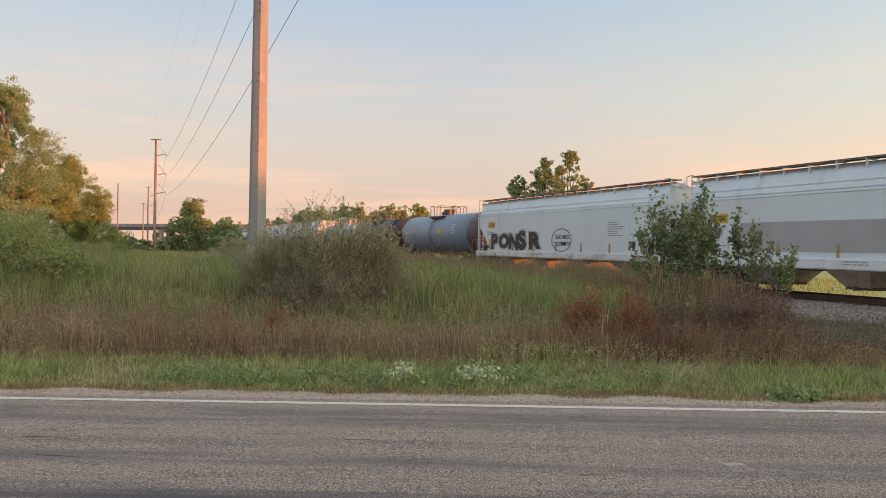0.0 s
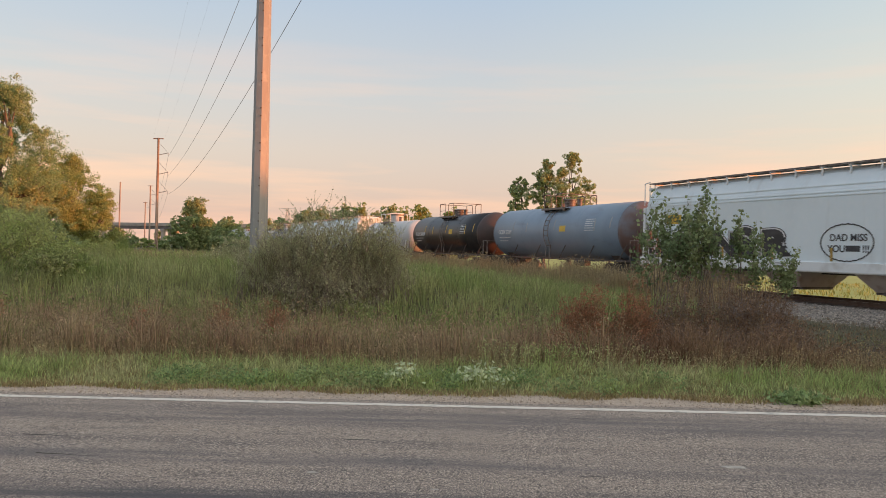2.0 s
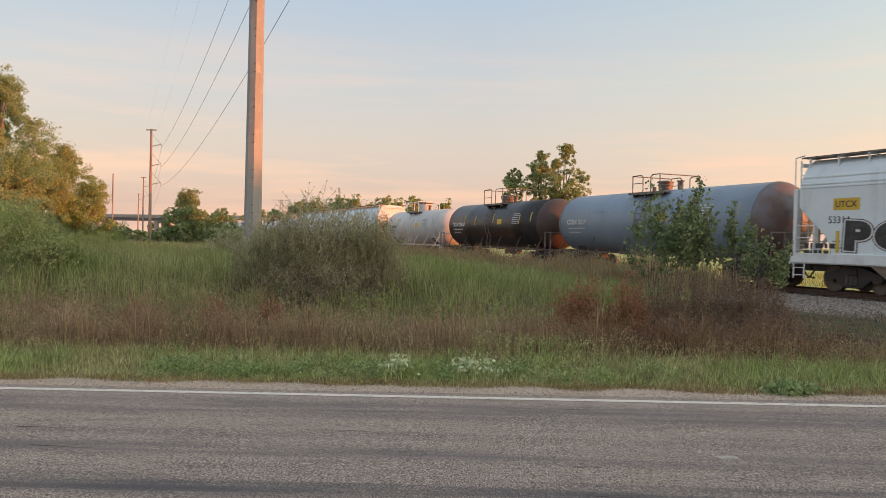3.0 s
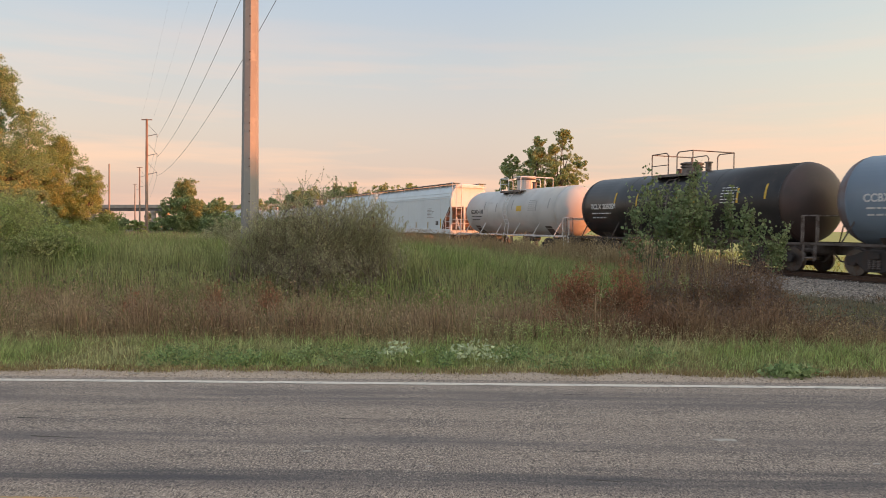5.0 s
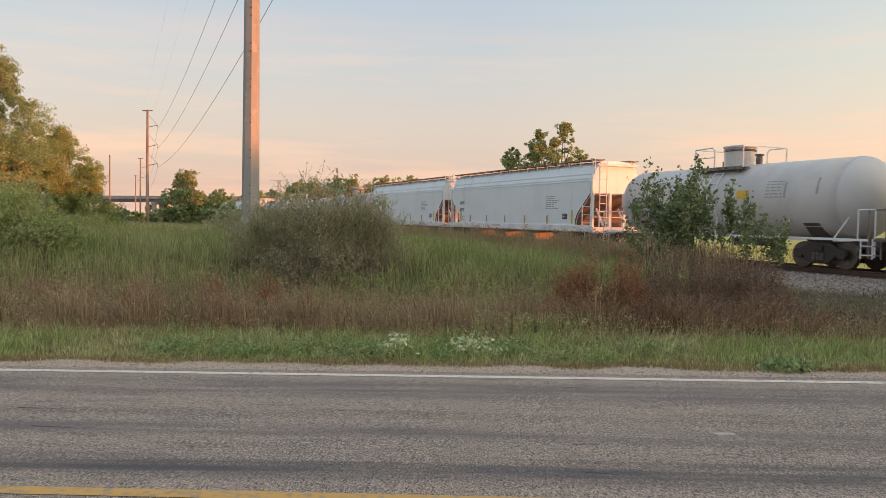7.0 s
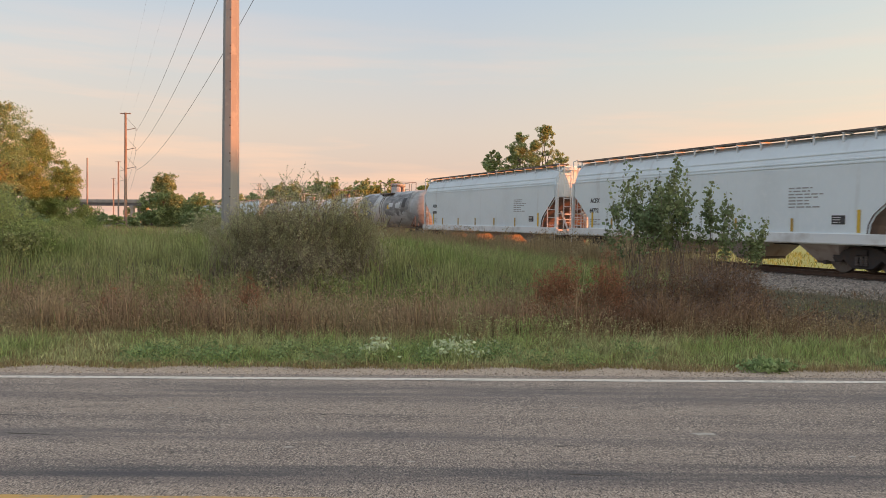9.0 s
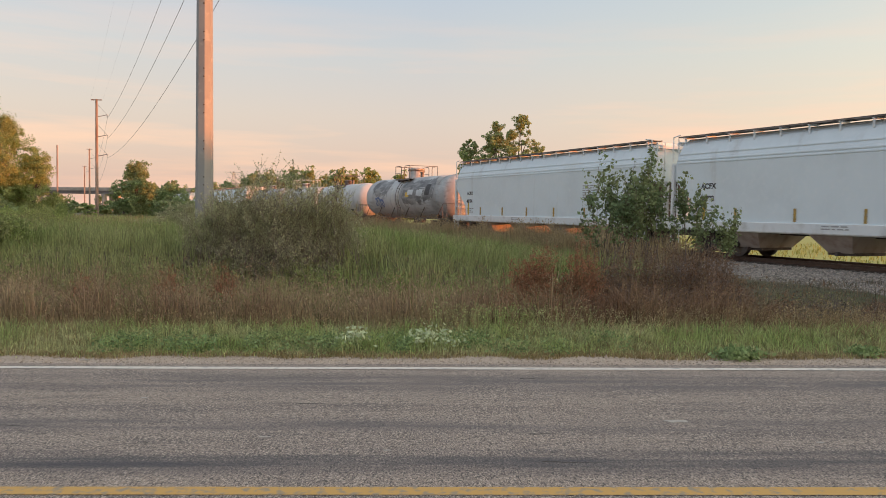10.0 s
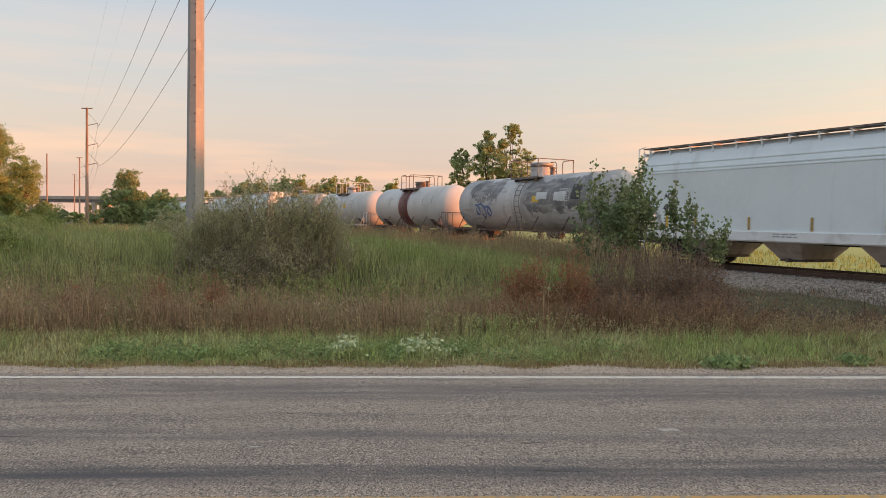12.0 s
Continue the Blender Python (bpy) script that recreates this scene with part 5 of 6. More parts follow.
# brown and rust-red brush in the ditch
for i, (x, y, w, h, m, nl, lab) in enumerate([
        (1.50, 12.9, 1.0, 1.25, M_RUST, 3000, "feathery rust-red shrub with withering leaves"), (1.90, 13.1, 1.0, 1.5, M_RUST, 3400, "feathery rust-red shrub with withering leaves"), (2.15, 13.0, 0.75, 0.85, M_OLIVE, 1200, "low olive-green leafy brush"), (2.60, 13.0, 1.05, 1.55, M_RUST, 3600, "feathery rust-red shrub with withering leaves"),
        (3.1, 14.0, 1.6, 1.35, M_BRUSH, 3800, "dry brown twiggy brush"), (3.9, 14.2, 1.8, 1.6, M_BRUSH, 3800, "dry brown twiggy brush"), (4.8, 14.4, 1.8, 1.72, M_BRUSH, 3800, "dry brown twiggy brush"), (5.5, 14.8, 1.3, 1.6, M_BRUSH, 2400, "dry brown twiggy brush"),
        (3.6, 12.6, 1.7, 1.1, M_BRUSH, 2600, "low dry brown brush"), (5.2, 13.3, 1.5, 1.2, M_BRUSH, 2200, "low dry brown brush"), (2.6, 12.3, 1.4, 0.8, M_BRUSH, 2000, "low dry brown brush"), (4.5, 12.5, 1.5, 1.0, M_BRUSH, 2200, "low dry brown brush"),
        (-4.6, 13.2, 0.75, 1.05, M_RUST, 1100, "small rust-red weed clump"), (-3.75, 13.5, 0.8, 1.1, M_RUST, 1200, "small rust-red weed clump"), (-6.0, 12.9, 0.6, 0.95, M_RUST, 700, "small rust-red weed clump"),
        (-9.6, 13.9, 1.2, 1.3, M_RUST, 1800, "rust-red shrub with withering leaves"), (-10.6, 14.6, 1.4, 1.5, M_RUST, 2200, "rust-red shrub with withering leaves"),
        (8.2, 15.2, 1.8, 0.55, M_GREY_DEAD, 1500, "low grey dead brush"), (6.3, 12.6, 1.5, 0.55, M_BRUSH, 1500, "low dry brown brush"), (8.5, 13.2, 1.6, 0.5, M_GREY_DEAD, 1400, "low grey dead brush"), (7.6, 12.3, 1.2, 0.75, M_BRUSH, 1500, "low dry brown brush"), (6.2, 15.6, 1.2, 0.75, M_BRUSH, 1500, "low dry brown brush"), (8.6, 16.4, 1.6, 0.5, M_OLIVE, 900, "low olive-green leafy brush"), (7.2, 14.4, 1.2, 0.45, M_OLIVE, 700, "low olive-green leafy brush"), (6.6, 13.5, 1.3, 0.5, M_GREY_DEAD, 1100, "low grey dead brush"), (9.4, 14.6, 0.9, 0.9, M_BRUSH, 1200, "low dry brown brush"), (7.9, 13.6, 0.8, 0.6, M_BRUSH, 900, "low dry brown brush"), (8.6, 14.4, 0.7, 0.7, M_BRUSH, 800, "low dry brown brush"), (6.9, 14.9, 0.9, 0.6, M_BRUSH, 900, "low dry brown brush"), (6.6, 11.8, 0.9, 0.5, M_BRUSH, 900, "low dry brown brush")]):
    red = m is M_RUST
    shrub("dry_brush", lab, x, y, w, h * (1.2 if m is M_RUST else 1.06), m, int(70 + w * 90), int(nl * (3.4 if red else 3.0)), 0.018, 0.10, w * 0.8, 20 + i, stem_r=0.006, stem_mat=M_BRUSH if red else None, long=2.2, base_spread=0.12 if red else 0.2, dome=0.55 if red else 0.35, fuzz=0.8)
# green undergrowth on the left bank
for i, (x, y, w, h, m) in enumerate([
        (-13.2, 21.0, 3.4, 1.9, M_GREENBUSH), (-15.8, 23.5, 4.0, 2.5, M_GREENBUSH), (-18.0, 27.5, 4.0, 2.6, M_GREENBUSH), (-14.6, 18.6, 2.2, 1.5, M_GREENBUSH), (-11.4, 19.5, 2.6, 1.0, M_BANK),
        (-16.5, 31.0, 4.0, 1.2, M_GREENBUSH), (-22.0, 34.0, 5.0, 2.4, M_GREENBUSH), (-8.4, 30.0, 2.4, 1.3, M_WILLOW), (-15.6, 44.0, 4.0, 1.2, M_WILLOW), (-11.2, 33.5, 2.6, 1.6, M_WILLOW)]):
    shrub("green_bush", "leafy light green bush among tall grass", x, y, w, h, m, 90, 8500, 0.045, 0.1, w * 0.8, 60 + i, stem_r=0.008, base_spread=0.24, fuzz=0.8)

# flowering weeds and a dark clump on the verge
for i, (x, y, w) in enumerate(((0.10, 9.15, 0.36), (-0.95, 9.15, 0.24), (-0.12, 9.3, 0.25))):
    c = np.random.default_rng(90 + i).normal(0, 1, (110, 3)) * [w / 2.2, 0.10, 0.06] + [0, 0, 0.19]
    f = tagged(new("flowering_weed"), "low white-flowering weed in the mown verge", "weed")
    f.matrix_basis = pose(x, y, float(ground_z(x, y)))
    tagged(part("bloom", big_mesh("bloom", *leaves(c, 0.032, long=2.0), M_FLOWER), None, f), kind="stuff")
    n = 160
    V1, F1 = blades(rng.normal(0, w / 2.2, n), rng.normal(0, 0.1, n), np.zeros(n), rng.uniform(0.1, 0.24, n), 0.01, 0.4)
    tagged(part("stalk_tuft", big_mesh("stalk_tuft", V1, F1, M_VERGE), None, f), kind="stuff")
for i, (x, y, w, n) in enumerate(((3.62, 8.78, 0.24, 620), (5.2, 8.95, 0.16, 260))):
    c = np.random.default_rng(95 + i).normal(0, 1, (n, 3)) * [w * 0.55, 0.09, 0.035] + [0, 0, 0.06]
    f = tagged(new("weed_clump"), "deep green low weed clump on the gravel's edge", "weed")
    f.matrix_basis = pose(x, y, float(ground_z(x, y)))
    part("foliage", big_mesh("foliage", *leaves(c, 0.04), M_CLUMP), None, f)

# trees on the left, yellowing in the low sun
tree("cottonwood_tree", "tall cottonwood tree with olive leaves", -28.5, 43.4, 10.6, 6.2, M_OLIVETREE, 115, 460, 0.072, 0.32, 0.20, 101, 0.6)
tree("yellowing_tree", "rounded tree with yellowing leaves", -31.9, 56.6, 7.7, 6.0, M_GOLD, 95, 400, 0.078, 0.22, 0.06, 102, 0.6)
tree("yellowing_tree", "low tree with yellowing leaves", -27.9, 53.0, 4.9, 4.6, M_GOLD, 80, 340, 0.078, 0.18, 0.05, 103, 0.6)
tree("yellowing_tree", "low spreading tree with yellowing leaves", -30.2, 50.0, 6.2, 6.0, M_GOLD, 90, 380, 0.078, 0.2, 0.05, 104, 0.6)
tree("green_tree", "dense green tree beside yellowing trees", -27.2, 42.0, 4.9, 4.6, M_TREE, 50, 180, 0.115, 0.2, 0.04, 105, 0.6)
tree("green_tree", "low green tree at the meadow's edge", -23.8, 40.0, 3.0, 3.4, M_TREE, 36, 160, 0.11, 0.15, 0.04, 106, 0.6)
tree("green_tree", "round dark green tree by the power line", -43.9, 111.7, 7.8, 6.0, M_DARKTREE, 110, 150, 0.19, 0.3, 0.02, 107, 0.95)
tree("green_tree", "low dark green tree by the power line", -38.5, 113.0, 4.4, 6.0, M_DARKTREE, 60, 130, 0.19, 0.2, 0.02, 108, 0.95)
# cottonwoods past the railway
tree("cottonwood_tree", "slim cottonwood beyond the railway", 4.5, 95.5, 11.4, 3.5, M_TREE, 75, 210, 0.14, 0.2, 0.28, 111, 0.9)
tree("cottonwood_tree", "cottonwood beyond the railway", 7.6, 94.5, 13.0, 4.5, M_TREE, 95, 210, 0.14, 0.22, 0.28, 112, 0.9)
tree("cottonwood_tree", "tall cottonwood beyond the railway", 10.7, 94.0, 13.8, 4.8, M_TREE, 98, 210, 0.14, 0.22, 0.28, 113, 1.1)
tree("young_tree", "young tree beyond the railway", 15.6, 95.0, 7.6, 2.4, M_TREE, 14, 60, 0.25, 0.15, 0.4, 114, 0.8)
tree("young_tree", "yellow-green tree beyond the railway", -12.5, 150.0, 10.6, 6.0, M_GOLD, 30, 90, 0.36, 0.22, 0.2, 115, 0.8)
# wooded skyline
rw = random.Random(5)
far_kinds = [tree("far_tree", "distant green tree on the skyline", 900, 900, 7.5, 8.0, M_DARKTREE, 40, 70, 0.5, 0.25, 0.05, 120, 0.7),
             tree("far_tree", "distant olive tree on the skyline", 900, 905, 8.5, 7.0, M_TREE, 36, 70, 0.5, 0.25, 0.08, 121, 0.75),
             tree("far_tree", "distant yellowing tree on the skyline", 900, 910, 6.5, 7.0, M_GOLD, 30, 70, 0.5, 0.25, 0.05, 122, 0.7)]
tall_kinds = [tree("far_tree", "distant tall green tree on the skyline", 900, 915, 11.5, 8.0, M_TREE, 46, 90, 0.42, 0.25, 0.05, 125, 0.7),
              tree("far_tree", "distant tall yellowing tree on the skyline", 900, 920, 10.2, 8.0, M_GOLD, 42, 90, 0.42, 0.25, 0.08, 126, 0.75)]
for k in range(15):
    az = radians(-13.5 + k * 0.78 + rw.uniform(-0.25, 0.25))
    d = rw.uniform(165, 215)
    x, y = d * math.sin(az), d * math.cos(az)
    m = pose(x, y, float(ground_z(x, y)) - 0.1, 0, 0, rw.uniform(0, 360))
    if k < 2:
        tall_kinds[k].matrix_basis = m
    else:
        copy_thing(tall_kinds[(k * 3 + k // 2) % 2], m)
spots = []
for k in range(30):
    az = radians(-21.0 + k * 0.68 + rw.uniform(-0.3, 0.3))
    d = rw.uniform(170, 230)
    spots.append((d * math.sin(az), d * math.cos(az), rw.uniform(0.7, 1.0)))
for k in range(26):
    az = radians(-38.0 + k * 2.9 + rw.uniform(-0.8, 0.8))
    d = rw.uniform(420, 520)
    spots.append((d * math.sin(az), d * math.cos(az), rw.uniform(0.9, 1.4)))
for k, (x, y, sc) in enumerate(spots):
    src = far_kinds[(k * 7 + k // 3) % 3]
    m = pose(x, y, float(ground_z(x, y)) - 0.1, 0, 0, rw.uniform(0, 360))
    if k < 3:
        src = far_kinds[k]
        src.matrix_basis = m
    else:
        copy_thing(src, m)
for k in range(22):
    az = radians(-33.0 + k * 1.05 + rw.uniform(-0.4, 0.4))
    d = rw.uniform(105, 150)
    x, y = d * math.sin(az), d * math.cos(az)
    f = rw.uniform(0.26, 0.42)
    ob = copy_thing(far_kinds[k % 3], pose(x, y, float(ground_z(x, y)) - 0.1, 0, 0, rw.uniform(0, 360)) @ Matrix.Diagonal((f * 1.5, f * 1.5, f, 1)))
    ob.name = "low_scrub"
    for o in (ob, *ob.children_recursive):
        tagged(o, "low green scrub at the meadow's far edge" if o is ob else "")
# a row of trees beyond the right edge of the view keeps the low sun off the road
shade = tree("roadside_tree", "broad roadside tree that shades the road", 62, 20, 7.5, 9.5, M_DARKTREE, 110, 130, 0.50, 0.35, 0.02, 130, 0.6)
for k in range(9):
    copy_thing(shade, pose(62 + rw.uniform(-1.5, 1.5), 13 - k * 6.5, 0, 0, 0, 47 * k))

# ---- power lines ----
M_GALV = material("weathered_galvanised_steel", 0.65, 0.1, [((0.26, 0.25, 0.245), 1.2, 0.42, 0.62, 0.7, (1, 1, 0.25)), ((0.44, 0.43, 0.41), 3, 0.55, 0.7, 0.6)], (0.345, 0.345, 0.34), 0.05, 5)
M_POLE_WOOD = material("weathered_pole_wood", 0.9, 0, [((0.16, 0.10, 0.07), 2, 0.4, 0.6, 0.7, (1, 1, 0.1))], (0.36, 0.28, 0.235))
M_WIRE = material("dark_cable", 0.6, 0.3, [], (0.16, 0.16, 0.17))
mono = tagged(new("steel_monopole"), "tall tapered eight-sided galvanised steel power pole", "power pole")
MX, MY = -9.85, 32.5
mono.matrix_basis = pose(MX, MY, float(ground_z(MX, MY)))
bm = bmesh.new()
for z0, z1, r0, r1 in ((-0.3, 13.0, 0.385, 0.31), (12.2, 24.5, 0.335, 0.22)):
    tube(bm, (0, 0, z0), (0, 0, z1), r0, r1, 8)
bmesh.ops.rotate(bm, verts=bm.verts[:], cent=(0, 0, 0), matrix=Matrix.Rotation(radians(17), 3, "Z"))
part("shaft", bm, M_GALV, mono)
nut = bmesh.new()
tube(nut, (0, 0, 0), (0, -0.05, 0), 0.035, 0.03, 8)
tube(nut, (0, -0.03, 0), (0, -0.07, 0), 0.02, 0.02, 6)
nut = to_mesh("step_socket", nut)
nut.materials.append(M_HATCH)
for k in range(13):
    for dz in (0, 0.34):
        z = 2.2 + k * 1.52 + dz
        r = 0.385 - 0.075 * z / 13
        ob = part("step_socket", nut, None, mono)
        a = radians(12)
        ob.matrix_basis = pose(r * 0.93 * math.sin(a), -r * 0.93 * math.cos(a), z, 0, 0, 12)
TIPS = [(1.78, 20.4), (1.78, 16.5), (1.78, 12.6)]
for dx, z in TIPS:
    bm = bmesh.new()
    tube(bm, (0.15, 0, z + 0.5), (dx, 0, z + 0.62), 0.09, 0.05, 8)
    part("arm", bm, M_GALV, mono)
    bm = bmesh.new()
    for q in range(8):
        tube(bm, (dx, 0, z + 0.06 + q * 0.065), (dx, 0, z + 0.09 + q * 0.065), 0.07, 0.05, 10)
    part("insulator", bm, M_GALV, mono)


def wood_pole(x, y, height, r, arms, label, lean=0.0):
    ob = tagged(new("wooden_power_pole"), label, "power pole", "wooden power poles")
    ob.matrix_basis = pose(x, y, float(ground_z(x, y)), 0, lean, 0)
    bm = bmesh.new()
    tube(bm, (0, 0, -0.3), (0, 0, height), r, r * 0.62, 10)
    part("shaft", bm, M_POLE_WOOD, ob, smooth=False)
    if arms:
        bm = bmesh.new()
        box(bm, -0.75, 0.75, -0.06, 0.06, height - 0.18, height - 0.04)
        part("crossarm", bm, M_POLE_WOOD, ob)
    for z in arms:
        bm = bmesh.new()
        tube(bm, (0.15, 0, z - 0.15), (1.5, 0, z + 0.15), 0.06, 0.05, 6)
        part("arm", bm, M_GALV, ob)
        bm = bmesh.new()
        tube(bm, (1.5, 0, z + 0.12), (0.2, 0, z + 1.5), 0.02, 0.02, 5)
        part("stay", bm, M_WIRE, ob)
        bm = bmesh.new()
        for q in range(5):
            tube(bm, (1.5, 0, z - 0.3 + q * 0.09), (1.5, 0, z - 0.26 + q * 0.09), 0.08, 0.06, 8)
        part("insulator", bm, M_GALV, ob)
    return ob


P1 = (-47.5, 107.0)
wood_pole(*P1, 16.6, 0.24, (14.3, 11.5, 8.8), "tall weathered wooden power pole with side arms")
wood_pole(-88.8, 195.8, 16.4, 0.24, (14.0, 11.4), "distant wooden power pole with a crossarm")
wood_pole(-121.0, 263.0, 15.6, 0.24, (13.6,), "distant wooden power pole")
wood_pole(-91.0, 183.6, 16.2, 0.22, (), "distant bare wooden pole")


def cable(a, b, sag, r, label):
    cu = bpy.data.curves.new("power_cable", "CURVE")
    cu.dimensions, cu.bevel_depth, cu.bevel_resolution = "3D", r, 1
    sp = cu.splines.new("POLY")
    n = 36
    sp.points.add(n - 1)
    for i in range(n):
        t = i / (n - 1)
        p = Vector(a).lerp(Vector(b), t)
        sp.points[i].co = (p.x, p.y, p.z - 4 * sag * t * (1 - t), 1)
    tmp = bpy.data.objects.new("tmp", cu)
    scene.collection.objects.link(tmp)
    me = bpy.data.meshes.new_from_object(tmp.evaluated_get(bpy.context.evaluated_depsgraph_get()))
    bpy.data.objects.remove(tmp)
    me.materials.clear()
    me.materials.append(M_WIRE)
    me.name = "power_cable"
    return tagged(new("power_cable", me), label, "cable", "power cables")


for (dx, z), z1 in zip(TIPS, (14.0, 11.2, 8.5)):
    cable((P1[0] + 1.5, P1[1], z1), (MX + dx, MY, z), 1.6, 0.015, "dark sagging power cable between the poles")
    cable((P1[0] + 1.5, P1[1], z1), (-88.8 + 1.5, 195.8, z1 - 0.3), 1.6, 0.012, "dark sagging power cable between wooden poles")
for dx in (-0.85, 0.85):
    cable((P1[0] + dx, P1[1], 16.5), (MX + dx, MY, 24.4), 1.0, 0.003, "thin shield wire at the top of the poles")

# ---- road bridge far off ----
M_CONC = material("bridge_concrete", 0.85, 0, [((0.34, 0.31, 0.28), 0.5, 0.4, 0.62, 0.7)], (0.46, 0.42, 0.38))
M_GIRDER = material("bridge_girder_paint", 0.7, 0, [((0.16, 0.15, 0.15), 0.6, 0.4, 0.6, 0.6)], (0.22, 0.21, 0.22))
bridge = tagged(new("road_bridge"), "distant concrete road bridge on round piers", "bridge")
bridge.matrix_basis = pose(-141.0, 331.0, -0.3, 0, 0, -20)
bm = bmesh.new()
box(bm, -130, 90, -5.5, 5.5, 8.6, 9.1)
part("deck", bm, M_CONC, bridge)
for y in (-4.6, 0, 4.6):
    bm = bmesh.new()
    box(bm, -130, 90, y - 0.25, y + 0.25, 7.4, 8.6)
    part("girder", bm, M_GIRDER, bridge)
for y in (-5.4, 5.4):
    bm = bmesh.new()
    box(bm, -130, 90, y - 0.12, y + 0.12, 9.1, 10.0)
    part("parapet", bm, M_CONC, bridge)
for x in (-35, 0.5, 36):
    bm = bmesh.new()
    box(bm, x - 1.0, x + 1.0, -5.2, 5.2, 6.3, 7.4)
    part("pier_cap", bm, M_CONC, bridge)
    for dx, y in ((0, -4.2), (0, 0), (0, 4.2)):
        bm = bmesh.new()
        tube(bm, (x + dx, y, -0.5), (x + dx, y, 6.4), 0.95, seg=16)
        part("pier", bm, M_CONC, bridge, smooth=False)

# ---- lattice tower far off ----
tower = tagged(new("transmission_tower"), "distant steel lattice transmission tower", "power pylon")
tower.matrix_basis = pose(-125.0, 473.0, -0.3)
for sx in (-1, 1):
    for sy in (-1, 1):
        bm = bmesh.new()
        tube(bm, (sx * 3, sy * 3, 0), (sx * 0.5, sy * 0.5, 25), 0.14, 0.09, 5)
        part("leg", bm, M_GALV, tower)
for k in range(7):
    z0, z1 = k * 3.5, k * 3.5 + 3.5
    w0, w1 = 3 - z0 * 0.1, 3 - z1 * 0.1
    bm = bmesh.new()
    for sy in (-1, 1):
        tube(bm, (-w0, sy * w0, z0), (w1, sy * w1, z1), 0.07, 0.07, 4)
        tube(bm, (w0, sy * w0, z0), (-w1, sy * w1, z1), 0.07, 0.07, 4)
    part("brace", bm, M_GALV, tower)
for z in (17.5, 21.0, 24.5):
    bm = bmesh.new()
    tube(bm, (-4.5, 0, z), (4.5, 0, z), 0.1, 0.1, 5)
    part("crossarm", bm, M_GALV, tower)

# ---- track timbers and stones ----
bm = bmesh.new()
box(bm, -0.115, 0.115, -1.3, 1.3, -0.10, 0.032)
tie_me = to_mesh("tie", bm)
tie_me.materials.append(M_TIE)
for k in range(150):
    ob = part("tie", tie_me, None, track)
    ob.matrix_basis = pose(-(12 + k * 0.52), 0, 0, 0, 0, random.uniform(-1, 1))


def stones(n, sampler, lo, hi, name, label, mat):
    c = sampler(n)
    r = rng.uniform(lo, hi, n)[:, None, None]
    o = np.array([[1, 0, 0], [-1, 0, 0], [0, 1, 0], [0, -1, 0], [0, 0, 0.7], [0, 0, -0.7]])[None] * rng.uniform(0.6, 1.3, (n, 6, 3)) + rng.normal(0, 0.2, (n, 6, 3))
    V = (c[:, None] + o * r).reshape(-1, 3)
    i = np.arange(n)[:, None] * 6
    F = np.concatenate([i + f for f in ([0, 2, 4], [2, 1, 4], [1, 3, 4], [3, 0, 4], [2, 0, 5], [1, 2, 5], [3, 1, 5], [0, 3, 5])], 1).reshape(-1, 3)
    return stuff(name, (V, F), mat, label, "gravel")


def ballast_spots(n):
    s_, a_ = rng.uniform(12, 60, n), rng.uniform(-3.6, -0.9, n)
    a_ = np.where((s_ < 32) & (rng.random(n) < 0.55), rng.uniform(-5.0, -3.0, n), a_)
    x, y = C0.x + AWAY.x * s_ + SIDE.x * a_, C0.y + AWAY.y * s_ + SIDE.y * a_
    z = np.where(a_ > -1.75, 0.01, 0.01 - (-1.75 - a_) * 0.443)
    return np.stack([x, y, np.maximum(z, ground_z(x, y))], -1)


def shoulder_spots(n):
    x, y = rng.uniform(-7.5, 7.5, n), 8.36 + 0.5 * np.abs(rng.normal(0, 0.6, n))
    return np.stack([x, y, np.clip(0.012 * x, -0.45, 0.2) - 0.006], -1)


stones(40000, ballast_spots, 0.02, 0.045, "ballast_stones", "grey crushed ballast stones", M_STONE)
stones(5000, shoulder_spots, 0.003, 0.014, "shoulder_gravel", "fine pale gravel along the asphalt", M_GRAVEL)


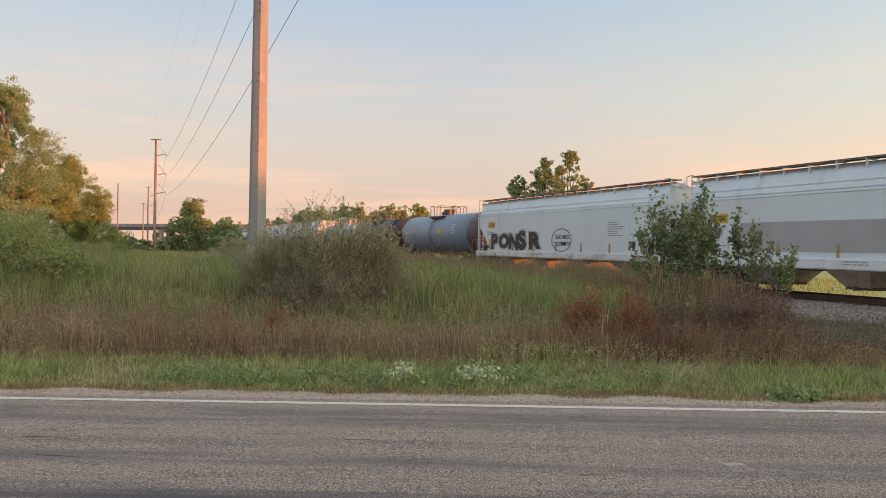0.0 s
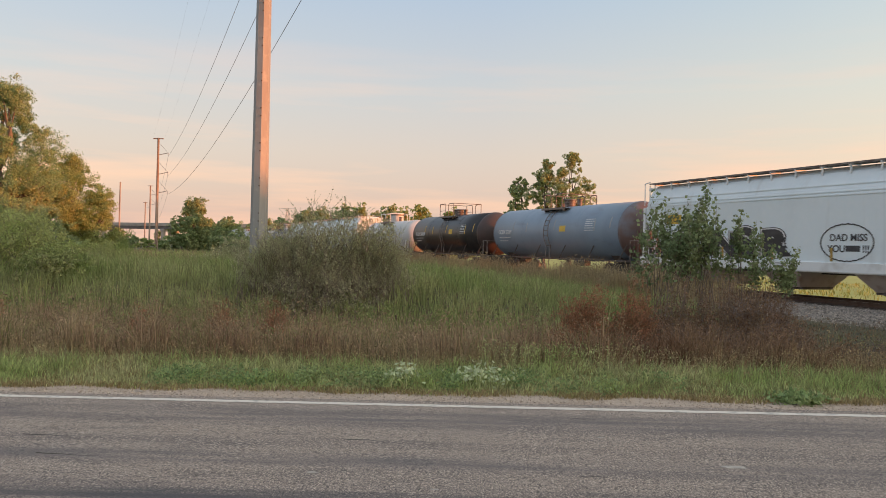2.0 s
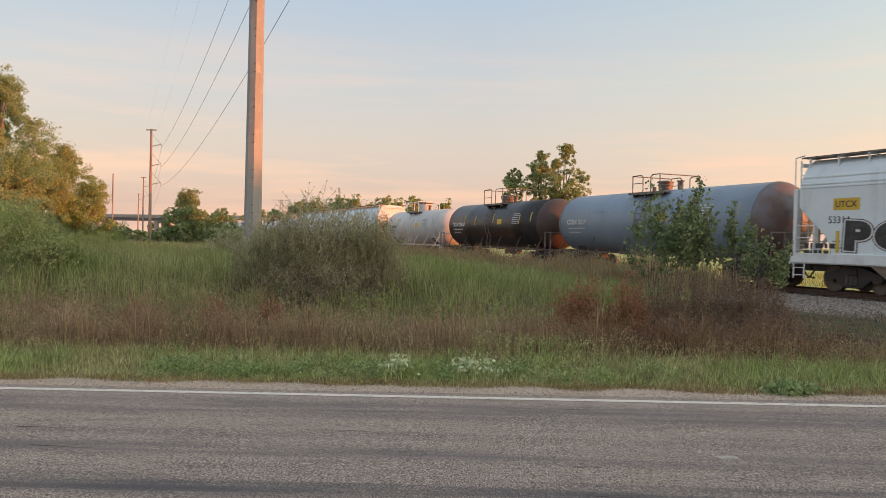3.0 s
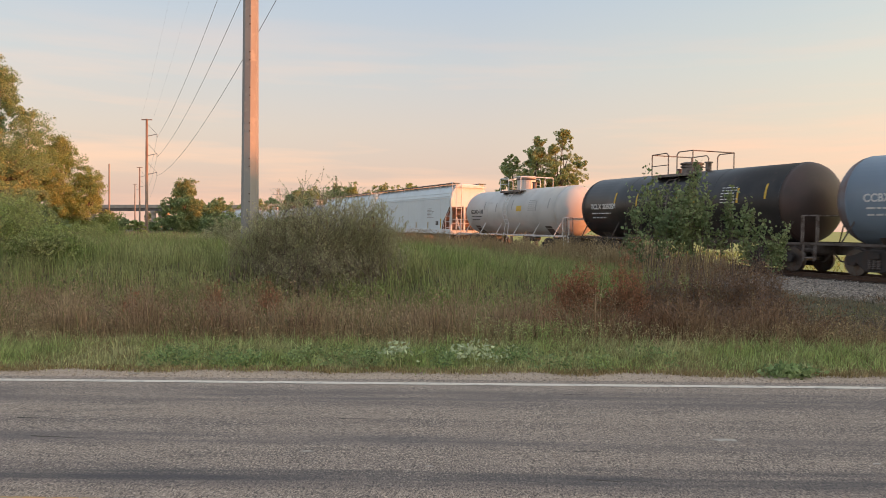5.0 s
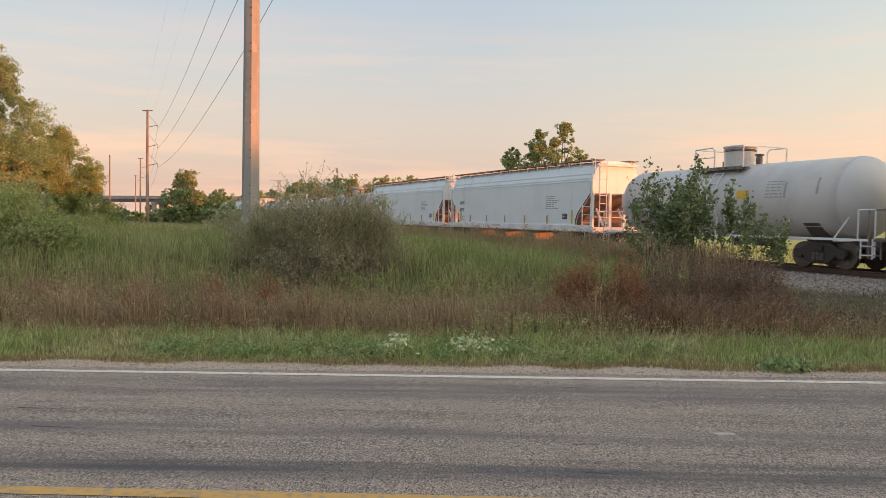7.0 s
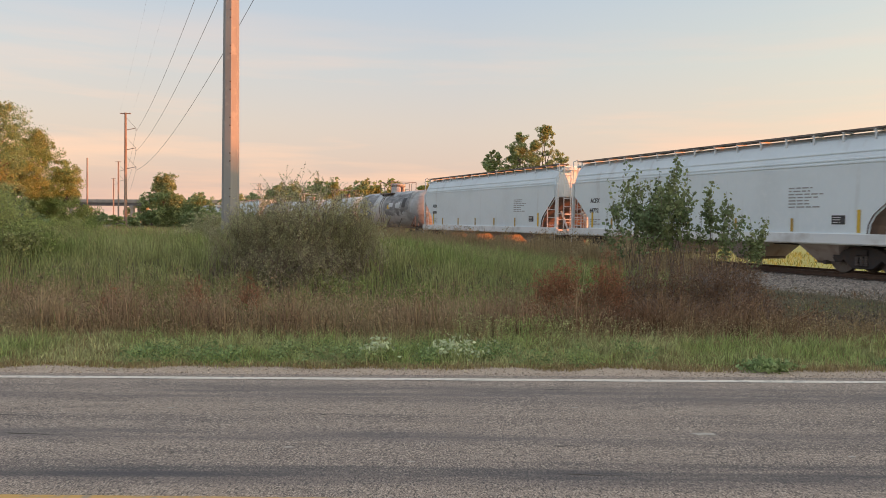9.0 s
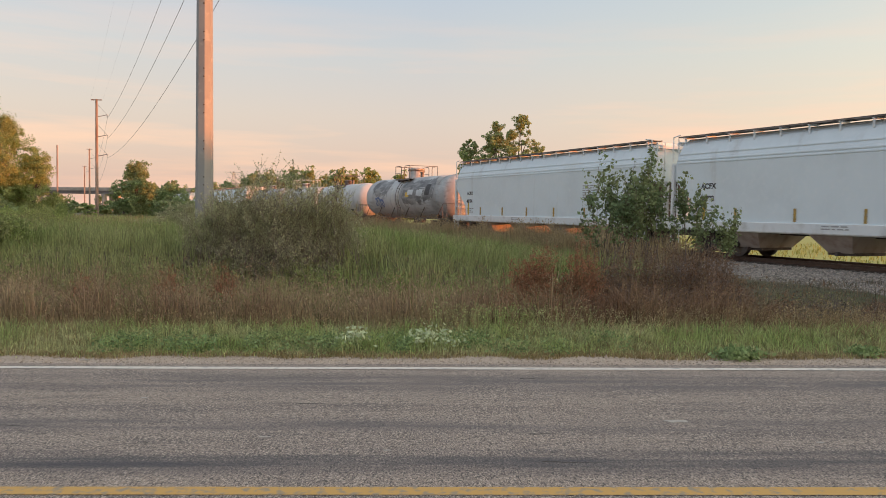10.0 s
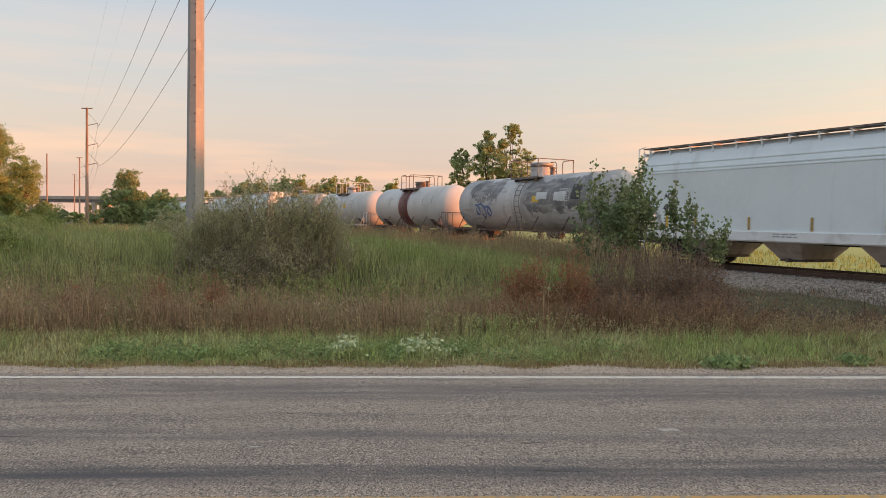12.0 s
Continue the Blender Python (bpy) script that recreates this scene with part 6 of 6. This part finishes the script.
# pale chips and short dark cracks in the asphalt
def road_z(x):
    return float(np.clip(0.012 * x, -0.45, 0.2))


M_CHIP = material("pale_road_chip", 0.9, 0, [((0.36, 0.33, 0.30), 30, 0.4, 0.6, 0.8)], (0.52, 0.47, 0.42))
rr = random.Random(11)
for x, y, w in ((2.0, 6.06, 0.10), (-1.25, 5.62, 0.05), (-3.95, 8.55, 0.05), (1.1, 6.9, 0.03), (-0.3, 5.3, 0.03), (2.9, 5.5, 0.035), (-2.6, 6.8, 0.03)):
    bm = bmesh.new()
    ring = [(w * rr.uniform(0.7, 1.3) * math.cos(a * math.tau / 9), 0.4 * w * rr.uniform(0.7, 1.3) * math.sin(a * math.tau / 9)) for a in range(9)]
    loft(bm, [[(u, v, z) for u, v in ring] for z in (-0.004, 0.004)])
    me = to_mesh("road_chip", bm)
    me.materials.append(M_CHIP)
    tagged(new("road_chip", me), "small pale worn spot in the asphalt", "road mark", kind="structure").matrix_basis = pose(x, y, road_z(x))
for k in range(7):
    x, y, ln = rr.uniform(-4.5, 4.5), rr.uniform(4.8, 7.9), rr.uniform(0.12, 0.6)
    bm = bmesh.new()
    n = 7
    up = [(-ln / 2 + ln * i / n, rr.uniform(-0.02, 0.02)) for i in range(n + 1)]
    lo = [(u, v - rr.uniform(0.004, 0.011)) for u, v in up[::-1]]
    loft(bm, [[(u, v, z) for u, v in up + lo] for z in (-0.004, 0.003)])
    me = to_mesh("road_crack", bm)
    me.materials.append(M_SEAM)
    tagged(new("road_crack", me), "short dark crack in the asphalt", "road mark", kind="structure").matrix_basis = pose(x, y, road_z(x))


# ---- what moves ----
def motions():
    for car, s_mid in TRAIN:
        walk(car, [(t, car_pose(s_mid, t)) for t in range(0, 13)])
    # the wheels roll: 9 m/s on a radius of 0.46 m, keyed every fifteenth of a second
    turn = math.degrees(SPEED / 0.46)
    for w in ROLLING[:40]:
        x = w.location.x
        walk(w, [(k / 15, pose(x, 0, 0.46, 0, turn * k / 15, 0)) for k in range(181)])


motions()
